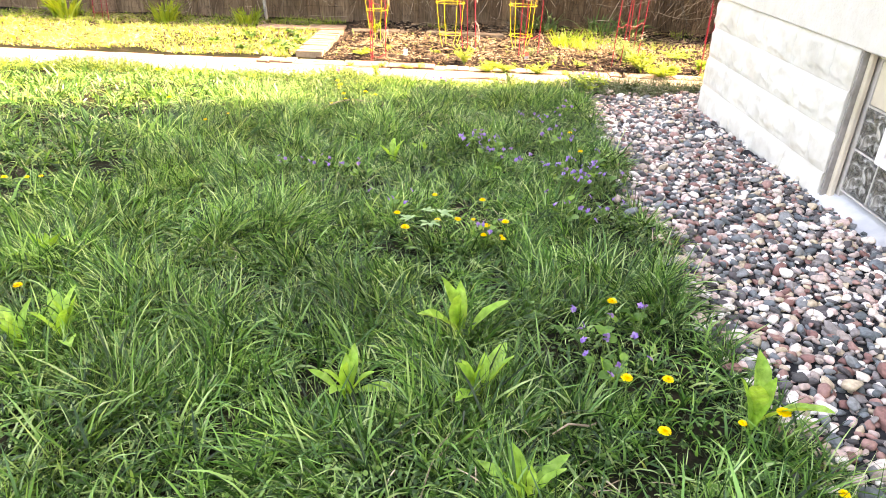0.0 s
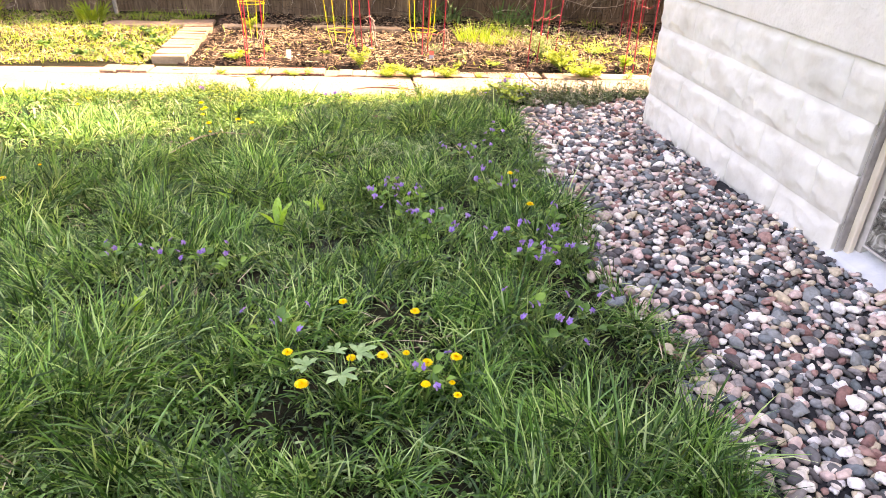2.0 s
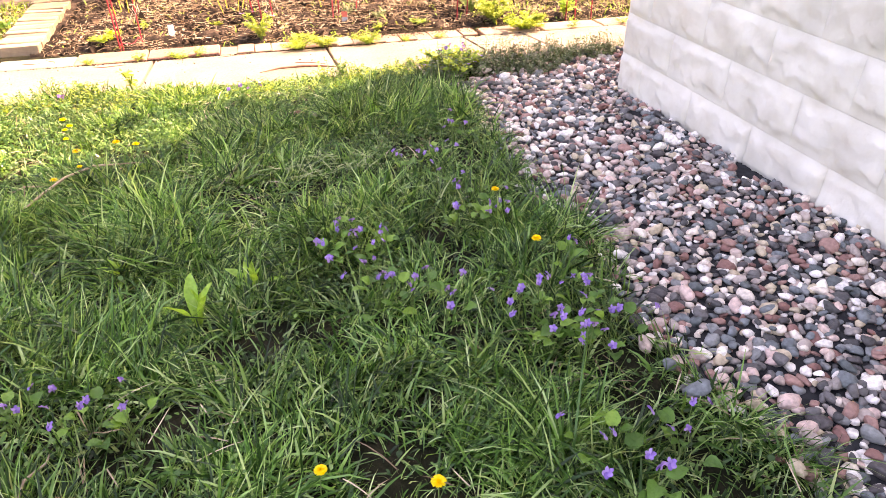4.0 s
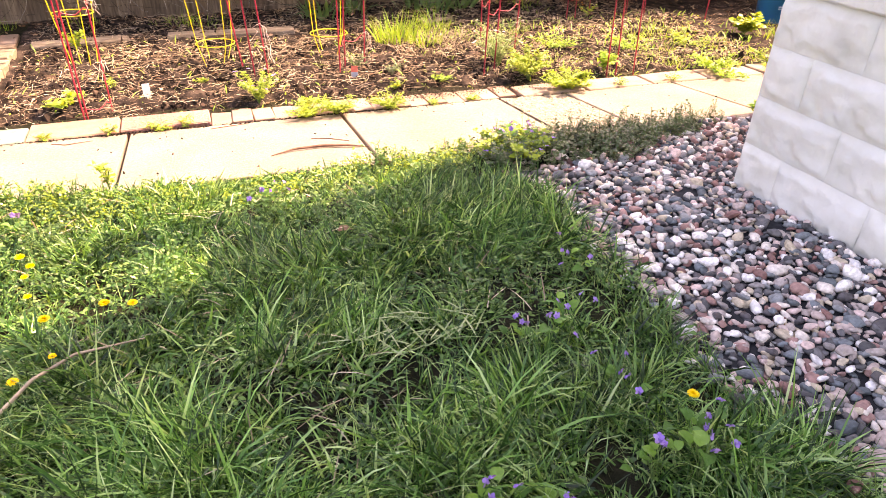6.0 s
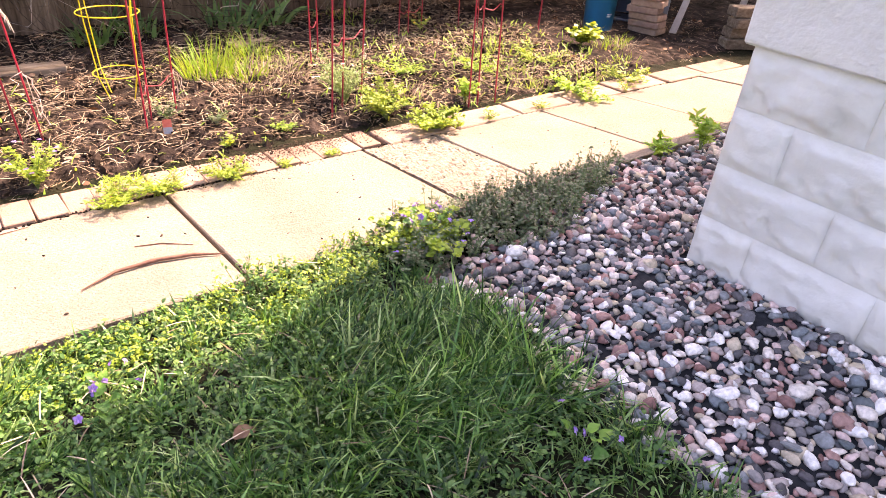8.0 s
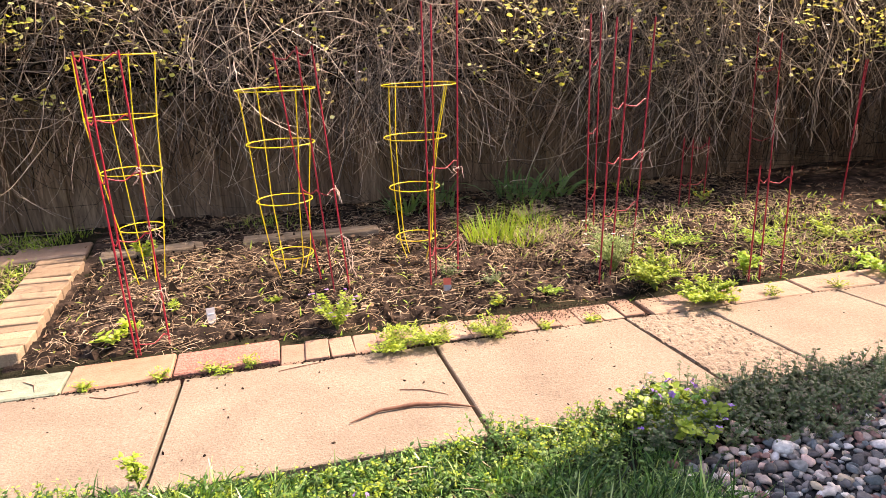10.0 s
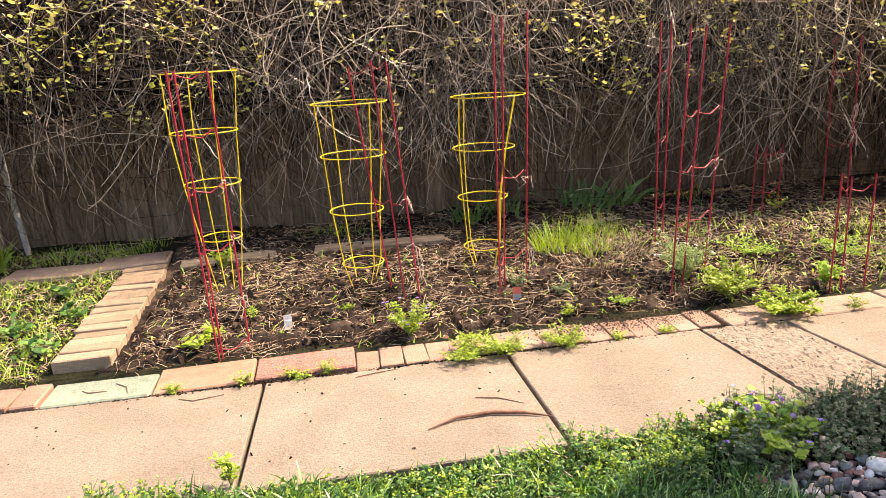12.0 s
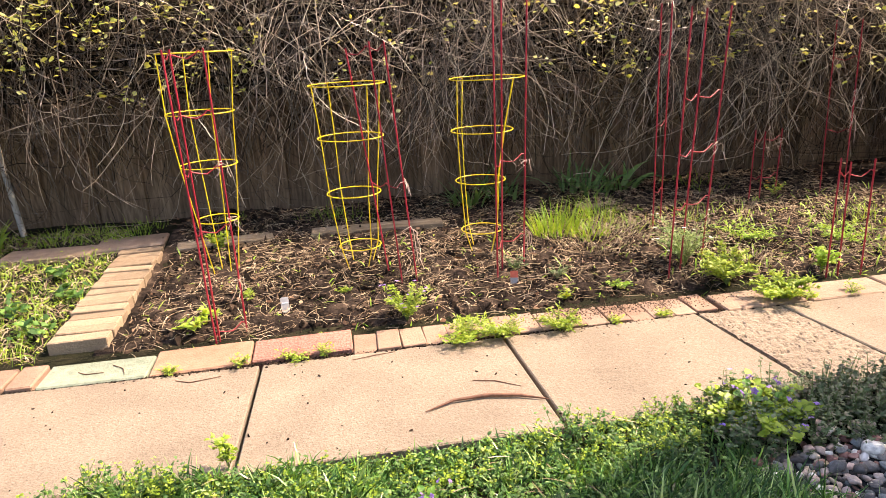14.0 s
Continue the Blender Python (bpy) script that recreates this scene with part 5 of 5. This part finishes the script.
def sprigs(x, y, h, rep, g, leaf):
    """Leaning stems set with small leaves all the way up."""
    n = len(x)
    lean = g.normal(0, 0.03, (n, 2))
    z = gz(x, y)
    C = np.stack([np.stack([x + lean[:, 0] * s, y + lean[:, 1] * s, z + h * s], 1) for s in (0, 0.5, 1.0)], 1)
    w = np.repeat(np.arange(n), rep)
    u = g.uniform(0.2, 1.05, len(w))
    P = np.stack([x[w] + lean[w, 0] * u, y[w] + lean[w, 1] * u, z[w] + h[w] * u], 1) + g.normal(0, 0.005, (len(w), 3))
    q = len(w)
    blades = strips(P, g.uniform(0, 6.28, q), g.uniform(0.5, 1.4, q), g.uniform(1.1, 2.1, q), leaf * g.uniform(0.6, 1.4, q), 0.6 * leaf * g.uniform(0.6, 1.4, q), [0.3, 1.0, 0.9, 0.2], g.normal(0, 0.5, q))
    return tubes(C, np.full((n, 3), 0.0011), 3), blades


for k, (count, mt, nm, lab, leaf) in enumerate(((1350, M_edgeleaf, "edge_weed", "bright chickweed-like sprigs along the sidewalk", 0.012), (1500, M_clover, "low_weed", "dark green weed sprigs along the sidewalk", 0.013), (1700, M_clover, "lawn_weed", "leafy weed sprigs in the thin part of the lawn", 0.014))):
    ge = np.random.RandomState(330 + k)
    if k < 2:
        ex, ey = field(count * 2, -4.5, 1.0, 5.40, 5.92, 307 + k, edge_band)
    else:
        ex, ey = field(count, -1.8, 0.75, 4.55, 5.6, 307 + k, on_lawn)
    eh = (0.018 + 0.085 * vnoise(ex, ey, 4.5, 97) ** 1.4) * ge.uniform(0.6, 1.3, len(ex)) * (1.15 if k < 2 else 1.0)
    st_, lf_ = sprigs(ex, ey, eh, 10, ge, leaf)
    child(nm, mesh_np(nm, *lf_, mt), lawn, label=lab, kind="stuff")
    child("weed_stem", mesh_np("weed_stem", *st_, M_stem), lawn, kind="stuff")
gs = np.random.RandomState(9)
nS = 2600
sx_, sy_ = gs.uniform(-3.5, 0.85, nS), gs.uniform(0.7, 5.8, nS)
sel = on_lawn(sx_, sy_, gs) & (vnoise(sx_, sy_, 2.2, 99) > 0.55)
child("dry_blade", mesh_np("dry_blade", *strips(np.stack([sx_, sy_, gz(sx_, sy_) + gs.uniform(0.01, 0.05, nS)], 1)[sel], gs.uniform(0, 6.28, nS)[sel], gs.uniform(0.8, 1.5, nS)[sel], gs.uniform(1.2, 1.9, nS)[sel], gs.uniform(0.05, 0.14, nS)[sel], 0.0035, [0.8, 1, 0.8, 0.1]), M_straw), lawn, label="dry yellow blades and clippings", kind="stuff")

nC = 60
aC, rC = gs.uniform(0, 6.28, nC), 0.16 * np.sqrt(gs.rand(nC))
pC = np.stack([0.03 + 1.3 * rC * np.cos(aC), 4.50 + 0.6 * rC * np.sin(aC), 0.035 + gs.uniform(0, 0.03, nC)], 1)
child("clipping", mesh_np("clipping", *strips(pC, gs.uniform(0, 6.28, nC), gs.uniform(1.1, 1.6, nC), gs.uniform(1.4, 1.9, nC), gs.uniform(0.06, 0.15, nC), 0.005, [0.7, 1, 0.8, 0.1]), M_clip), lawn, label="pale cut grass clippings", kind="stuff")
for k, (x, y, rz) in enumerate(((0.29, 1.36, 20), (-0.75, 3.05, 70), (-1.1, 4.55, 10))):
    ob = new("twig", mesh_np("twig", *tubes([[(-0.06, 0, 0.0), (-0.01, 0.012, 0.012), (0.04, -0.004, 0.008), (0.07, 0.01, 0.0)]], [[0.002, 0.0035, 0.003, 0.0015]], 5), M_twig, True))
    ob.matrix_basis = pose(x, y, float(gz(x, y)) + 0.06, 0, 0, rz)
    tagged(ob, "short pale dry twig caught in the grass", "twig", "twigs")

# weedy patch beyond the sidewalk
patch = thing("weedy_patch", "sunlit weedy grass between sidewalk and fence", "grass", kind="stuff")


def on_patch(x, y, g):
    return (x < -1.98 - 0.03 * (y - 7.2)) & (y > 7.06 + 0.25 * vnoise(x, x * 0, 1.6, 112)) & (y < 9.3) & (g.rand(len(x)) < 0.35 + vnoise(x, y, 2.5, 111)) & ~((np.abs(x + 2.3) < 0.55) & (np.abs(y - 8.82) < 0.13))


xx, yy = field(15000, -8.0, -1.95, 7.05, 9.3, 401, on_patch)
g4 = np.random.RandomState(402)
m4 = len(xx)
child("grass", mesh_np("grass", *strips(np.stack([xx, yy, gz(xx, yy)], 1), g4.uniform(0, 6.28, m4), np.abs(g4.normal(0.4, 0.3, m4)), np.abs(g4.normal(1.1, 0.4, m4)), g4.uniform(0.03, 0.10, m4), g4.uniform(0.003, 0.007, m4), [1, 0.9, 0.6, 0.1], g4.normal(0, 0.5, m4)), M_grass_young), patch, kind="stuff")
xx, yy = field(16000, -8.0, -1.95, 7.05, 9.3, 405, on_patch)
m4 = len(xx)
child("straw", mesh_np("straw", *strips(np.stack([xx, yy, gz(xx, yy) + 0.01], 1), g4.uniform(0, 6.28, m4), g4.uniform(0.5, 1.4, m4), g4.uniform(1.2, 1.9, m4), g4.uniform(0.04, 0.12, m4), g4.uniform(0.003, 0.006, m4), [1, 0.9, 0.6, 0.1], g4.normal(0, 0.5, m4)), M_straw), patch, kind="stuff")
child("weed_leaf", mesh_np("weed_leaf", *small_leaves(7000, -8.0, -1.95, 7.05, 9.2, 403, 0.022, on_patch, 0.05), M_edgeleaf), patch, kind="stuff")

# ground cover round the corner of the pebbles
cover = thing("ground_cover", "low grey-green creeping ground cover by the sidewalk", "plant", kind="stuff")


def on_cover(x, y):
    top = np.where(x < 1.25, 5.90, 5.90 + 0.03 * (x - 1.25))
    low = 5.42 + 0.20 * np.abs(x - 1.15) + 0.12 * vnoise(x, y, 6, 121) + np.clip(x - 1.5, 0, 1) * 0.22
    return (x > 0.70 + 0.1 * vnoise(y, x, 5, 122)) & (x < 2.25) & (y < top) & (y > low)


g5 = np.random.RandomState(501)
xx, yy = g5.uniform(0.68, 2.3, 2600), g5.uniform(5.35, 5.95, 2600)
ok = on_cover(xx, yy)
xx, yy = xx[ok], yy[ok]
nst = len(xx)
hh = np.where(g5.rand(nst) < 0.14, g5.uniform(0.10, 0.16, nst), g5.uniform(0.03, 0.10, nst))
lean = g5.normal(0, 0.03, (nst, 2))
C = np.stack([np.stack([xx + lean[:, 0] * s, yy + lean[:, 1] * s, gz(xx, yy) + hh * s], 1) for s in (0, 0.5, 1.0)], 1)
child("stem", mesh_np("stem", *tubes(C, np.full((nst, 3), 0.0011), 3), M_stem), cover, kind="stuff")
rep = 11
w = np.repeat(np.arange(nst), rep)
u = g5.uniform(0.25, 1.05, len(w))
P = np.stack([xx[w] + lean[w, 0] * u, yy[w] + lean[w, 1] * u, gz(xx[w], yy[w]) + hh[w] * u], 1) + g5.normal(0, 0.004, (len(w), 3))
child("leaf", mesh_np("leaf", *strips(P, g5.uniform(0, 6.28, len(w)), g5.uniform(0.7, 1.4, len(w)), g5.uniform(1.3, 2.1, len(w)), g5.uniform(0.009, 0.020, len(w)), g5.uniform(0.007, 0.015, len(w)), [0.3, 1.0, 0.9, 0.2], g5.normal(0, 0.4, len(w))), M_cover), cover, kind="stuff")

# bed litter: clods, straw, dead leaves
litter = thing("bed_litter", "crumbs of soil, straw and dead leaves on the bed", "debris", kind="stuff")
g6 = np.random.RandomState(601)


def ico(sub):
    bm = bmesh.new()
    bmesh.ops.create_icosphere(bm, subdivisions=sub, radius=1.0)
    V = np.array([v.co[:] for v in bm.verts])
    F = np.array([[v.index for v in f.verts] for f in bm.faces])
    bm.free()
    return V, F


def rot(n, g, flat=0.35):
    """Random turns about z with a small tilt."""
    a, b, c = g.uniform(0, 6.28, n), g.normal(0, flat, n), g.normal(0, flat, n)
    ca, sa, cb, sb, cc, sc = np.cos(a), np.sin(a), np.cos(b), np.sin(b), np.cos(c), np.sin(c)
    Z, O = np.zeros(n), np.ones(n)
    Rz = np.stack([ca, -sa, Z, sa, ca, Z, Z, Z, O], 1).reshape(n, 3, 3)
    Rx = np.stack([O, Z, Z, Z, cb, -sb, Z, sb, cb], 1).reshape(n, 3, 3)
    Ry = np.stack([cc, Z, sc, Z, O, Z, -sc, Z, cc], 1).reshape(n, 3, 3)
    return Rz @ Rx @ Ry


def lumps(P, size, V0, F0, g, flat=0.35, rough=0.0):
    n = len(P)
    V = V0[None] * size[:, None, :]
    if rough:
        V = V * (1 + g.normal(0, rough, (n, len(V0), 1)))
    V = np.einsum("nij,nkj->nki", rot(n, g, flat), V) + P[:, None]
    return V.reshape(-1, 3), (F0[None] + (np.arange(n) * len(V0))[:, None, None]).reshape(-1, F0.shape[1])


def bed_points(n, x0=-1.63, x1=3.7, y0=7.07, y1=9.4):
    x, y = g6.uniform(x0, x1, n), g6.uniform(y0, y1, n)
    return np.stack([x, y, gz(x, y) + 0.022 + g6.uniform(0, 0.012, n) - 0.055 * np.clip((7.22 - y) / 0.14, 0, 1)], 1)


V1, F1 = ico(1)
V0 = np.array([(1, 0, 0), (-1, 0, 0), (0, 1, 0), (0, -1, 0), (0, 0, 1), (0, 0, -1)], float)
F0 = np.array([(0, 2, 4), (2, 1, 4), (1, 3, 4), (3, 0, 4), (2, 0, 5), (1, 2, 5), (3, 1, 5), (0, 3, 5)])
P = bed_points(26000)
sz = (0.0028 + g6.exponential(0.0044, len(P)))[:, None] * g6.uniform(0.5, 1.5, (len(P), 3)) * np.array([1, 1, 0.7])
child("clod", mesh_np("clod", *lumps(P, sz * 1.12, V0, F0, g6, 1.0, 0.22), M_clod), litter, label="dark soil crumbs", kind="stuff")
n = 31400
P = np.concatenate([bed_points(30000), bed_points(1400, 3.6, 6.3, 7.05, 8.8)])
keep = g6.rand(n) < 0.10 + vnoise(P[:, 0], P[:, 1], 3.3, 131) ** 2 * 1.3 * (0.8 + (P[:, 0] > 1.5))
P = P[keep]
n = len(P)
child("straw", mesh_np("straw", *strips(P + np.array([0, 0, 0.006]), g6.uniform(0, 6.28, n), g6.uniform(0.7, 1.6, n), g6.uniform(1.3, 2.3, n), g6.uniform(0.02, 0.11, n), g6.uniform(0.0010, 0.0030, n), [0.8, 1, 1, 0.9, 0.3], g6.normal(0, 0.5, n)), M_straw), litter, label="bits of dry straw", kind="stuff")
n = 1450
P = np.concatenate([bed_points(650), bed_points(600, -6.0, 6.5, 8.9, 9.5), bed_points(200, 3.6, 6.3, 7.1, 8.9)])
child("dead_leaf", mesh_np("dead_leaf", *strips(P + np.array([0, 0, 0.008]), g6.uniform(0, 6.28, n), g6.uniform(0.9, 1.6, n), g6.uniform(1.3, 2.3, n), g6.uniform(0.02, 0.05, n), g6.uniform(0.012, 0.03, n), [0.2, 1, 0.9, 0.1], g6.normal(0, 0.5, n)), M_leaflitter), litter, label="curled brown dead leaves", kind="stuff")
nt = 2400
tc = bed_points(nt) + np.array([0, 0, 0.012])
ta = g6.uniform(0, 6.28, nt)
tl = g6.uniform(0.015, 0.05, nt)
TC = np.zeros((nt, 6, 3))
for j in range(6):
    TC[:, j] = tc
    ta = ta + g6.normal(0, 0.45, nt)
    tc = tc + np.stack([tl * np.cos(ta), tl * np.sin(ta), g6.normal(0, 0.007, nt)], 1)
    tc[:, 2] = np.maximum(tc[:, 2], gz(tc[:, 0], tc[:, 1]) + 0.022)
TC = TC[(TC[:, :, 1].min(1) > 7.08) & (TC[:, :, 0].min(1) > -1.66)]
child("dry_stalk", mesh_np("dry_stalk", *tubes(TC, np.full(TC.shape[:2], 0.0012), 3), M_straw, True), litter, label="bleached dry stalks strewn over the soil", kind="stuff")
P = np.concatenate([bed_points(750, 1.4, 4.0, 7.05, 8.6), bed_points(250, -1.6, 1.4, 7.05, 8.6)])
n = len(P)
child("sprout", mesh_np("sprout", *strips(P, g6.uniform(0, 6.28, n), g6.uniform(0.2, 0.9, n), g6.uniform(0.9, 1.8, n), g6.uniform(0.03, 0.09, n), g6.uniform(0.006, 0.012, n), [0.4, 1, 0.8, 0.1]), M_grass_young), litter, label="yellow-green sprouts", kind="stuff")

# ---- odd bits lying about ----
pod = new("seed_pod", mesh_np("seed_pod", *tubes([[(-0.20, 6.13, float(slab_z(6.13)) + 0.006), (-0.08, 6.185, float(slab_z(6.18)) + 0.012), (0.06, 6.19, float(slab_z(6.19)) + 0.013), (0.18, 6.155, float(slab_z(6.15)) + 0.012), (0.28, 6.10, float(slab_z(6.1)) + 0.008)]], [[0.002, 0.006, 0.008, 0.007, 0.002]], 6), M_stick, True))
tagged(pod, "long curved reddish-brown seed pod on the sidewalk", "seed pod")
# First two strokes stand for blade shadows on the stone, the last for a crack.
for k, (a, b, c_) in enumerate((((-1.72, 6.93), (-1.68, 6.90), (-1.60, 6.90)), ((-1.58, 6.97), (-1.52, 6.92), (-1.50, 6.86)), ((-0.46, 6.74), (-0.36, 6.765), (-0.26, 6.78)), ((-1.25, 6.74), (-1.18, 6.70), (-1.05, 6.73)), ((0.03, 6.36), (0.12, 6.33), (0.21, 6.25)))):
    pts = [[(p[0], p[1], (float(slab_z(p[1])) + 0.004 if p[1] < 6.81 else -0.058)) for p in (a, b, c_)]]
    ob = new("twig", mesh_np("twig", *tubes(pts, [[0.002, 0.0025, 0.0015]], 5), M_stick, True))
    tagged(ob, "thin dark stroke for twigs, blade shadows and a crack on the paving", "twig", "twigs")
tw = new("twig", mesh_np("twig", *tubes([[(-1.10, 4.28, 0.07), (-1.01, 4.42, 0.10), (-0.95, 4.51, 0.115), (-0.86, 4.58, 0.12), (-0.70, 4.64, 0.09)]], [[0.003, 0.005, 0.005, 0.004, 0.002]], 6), M_twig, True))
tagged(tw, "bare curved twig lying in the lawn", "twig", "twigs")
curled = new("dead_leaf", mesh_np("dead_leaf", *strips(np.array([[0.0, 0.0, 0.0]]), 0.3, 1.0, 2.2, 0.07, 0.05, [0.2, 0.8, 1.0, 0.8, 0.1]), M_leaflitter, True))
curled.matrix_basis = pose(-0.06, 5.18, float(gz(-0.03, 5.2)) + 0.045)
tagged(curled, "curled brown dead leaf lying in the lawn", "leaf")
crumbs = thing("sidewalk_debris", "dark crumbs and bits of leaf on the sidewalk", "debris", kind="stuff")
n = 70
cx_, cy_ = g6.uniform(-2.5, 3.0, n), g6.uniform(5.95, 6.78, n)
child("crumb", mesh_np("crumb", *lumps(np.stack([cx_, cy_, slab_z(cy_) + 0.003], 1), g6.uniform(0.002, 0.009, (n, 3)) * np.array([1, 1, 0.5]), V1, F1, g6, 0.3, 0.2), M_clod), crumbs, kind="stuff")
n = 1700
cx_, cy_ = 0.95 + g6.normal(0, 0.32, n), 7.02 - np.abs(g6.normal(0, 0.10, n))
child("soil_spill", mesh_np("soil_spill", *lumps(np.stack([cx_, cy_, np.where(cy_ > 6.83, -0.043, slab_z(cy_) + 0.002)], 1), g6.uniform(0.0012, 0.005, (n, 3)) * np.array([1, 1, 0.5]), V1, F1, g6, 0.3, 0.2), M_clod), crumbs, kind="stuff")
n = 1500
cx_, cy_ = g6.uniform(-2.2, 4.2, n), 6.822 + g6.normal(0, 0.010, n)
child("joint_soil", mesh_np("joint_soil", *lumps(np.stack([cx_, cy_, slab_z(cy_) + 0.001], 1), g6.uniform(0.003, 0.010, (n, 3)) * np.array([1, 1, 0.5]), V1, F1, g6, 0.3, 0.2), M_clod), crumbs, label="dark soil packed between sidewalk and bricks", kind="stuff")
for k, (x, rad, h) in enumerate(((-1.30, 0.05, 0.03), (-0.98, 0.06, 0.05), (-0.60, 0.07, 0.05), (0.86, 0.05, 0.03), (1.12, 0.05, 0.03), (2.20, 0.08, 0.06), (2.62, 0.07, 0.05), (3.45, 0.08, 0.06))):
    bush(x, 6.83, rad, h, 90, M_edgeleaf, "small weeds sprouting in the edging joint", leaf=(0.022, 0.006), stems=10, seed=210 + k, group="joint weeds")
for (x, y, rz, red) in ((-0.80, 7.40, 10, False), (0.50, 7.42, -15, True)):
    tag_ = thing("plant_label", "small pale plastic plant label stuck in soil", "label", pose(x, y, float(gz(x, y)) + 0.01, -14, 0, rz), "plant labels")
    part("card", box(bmesh.new(), -0.022, 0.022, -0.001, 0.001, 0.0, 0.085, 0.0006), M_card, tag_)
    if red:
        part("print", box(bmesh.new(), -0.022, 0.022, -0.003, -0.0012, 0.045, 0.085), M_cardred, tag_, "red printed top")
    else:
        part("print", box(bmesh.new(), -0.015, 0.015, -0.003, -0.0012, 0.05, 0.056), M_label, tag_, "faint line of print")

# ---- pebbles ----
gravel = thing("gravel_bed", "strip of mixed pink, grey and white river pebbles", "gravel", kind="stuff")
g7 = np.random.RandomState(701)
V2, F2 = ico(2)
SHAPES = []
for k in range(9):
    q = np.random.RandomState(800 + k)
    o = q.uniform(-5, 5, 3)
    W_ = np.array([1 + 0.30 * noise.noise(Vector(v * 0.9 + o)) + 0.10 * noise.noise(Vector(v * 2.2 + o)) for v in V2])
    Q = V2 * W_[:, None]
    for _ in range(10):
        nrm = q.normal(0, 1, 3)
        nrm /= np.linalg.norm(nrm)
        over = np.clip(Q @ nrm - q.uniform(0.52, 0.82), 0, None)
        Q = Q - 0.92 * over[:, None] * nrm
    SHAPES.append(Q * 1.12)
ax, ay = np.meshgrid(np.arange(0.66, 4.2, 0.0275), np.arange(-0.6, 5.85, 0.0275), indexing="ij")
ax, ay = ax.ravel() + g7.uniform(-0.012, 0.012, ax.size), ay.ravel() + g7.uniform(-0.012, 0.012, ax.size)
bx_, by_ = g7.uniform(0.66, 4.2, 8000), g7.uniform(-0.6, 5.85, 8000)
px, py = np.concatenate([ax, bx_]), np.concatenate([ay, by_])
upper = np.concatenate([np.zeros(len(ax)), np.ones(len(bx_))])
jit = g7.normal(0, 0.035, len(px))
house_in = (px > 1.655 - 0.04 * (py - 5.12) - 0.005) & (py < 5.13)
bare = np.zeros(len(px), bool)
for (cx, cy, rx, ry) in ((1.43, 5.10, 0.07, 0.035), (1.66, 3.98, 0.05, 0.10), (1.55, 4.72, 0.05, 0.05)):
    bare |= np.hypot((px - cx) / rx, (py - cy) / ry) < 1
ok = gravel_mask(px + jit, py + jit) & ~house_in & ~bare
px, py, upper = px[ok], py[ok], upper[ok]
n = len(px)
size = np.clip(np.exp(g7.normal(math.log(0.0174), 0.28, n)), 0.009, 0.038)
big = g7.rand(n) < 0.02
size[big] *= 1.45
S = size[:, None] * np.stack([np.ones(n), g7.uniform(0.62, 0.95, n), g7.uniform(0.38, 0.62, n)], 1)
P = np.stack([px, py, gz(px, py) + 0.004 + S[:, 2] * 0.8 + upper * 0.014], 1)
near = (px > 0.85) & (px < 1.35) & (py > 3.9) & (py < 4.6) & (upper > 0)
pick = np.flatnonzero(near)[:290]
PEBS = [mesh_np("pebble", s, F2, M_pebble, True) for s in SHAPES]
for i in pick:
    child("pebble", PEBS[i % 9], gravel, Matrix.LocRotScale(P[i], Euler((g7.normal(0, 0.3), g7.normal(0, 0.3), g7.uniform(0, 6.28))), S[i]))
rest = np.ones(n, bool)
rest[pick] = False
which = np.arange(n) % 9
J = [lumps(P[rest & (which == k)], S[rest & (which == k)], SHAPES[k], F2, g7, 0.32) for k in range(9)]
child("pebbles", mesh_np("pebbles", *join(*J), M_pebbles, True), gravel, label="rounded river pebbles, pink, grey and white", kind="stuff")
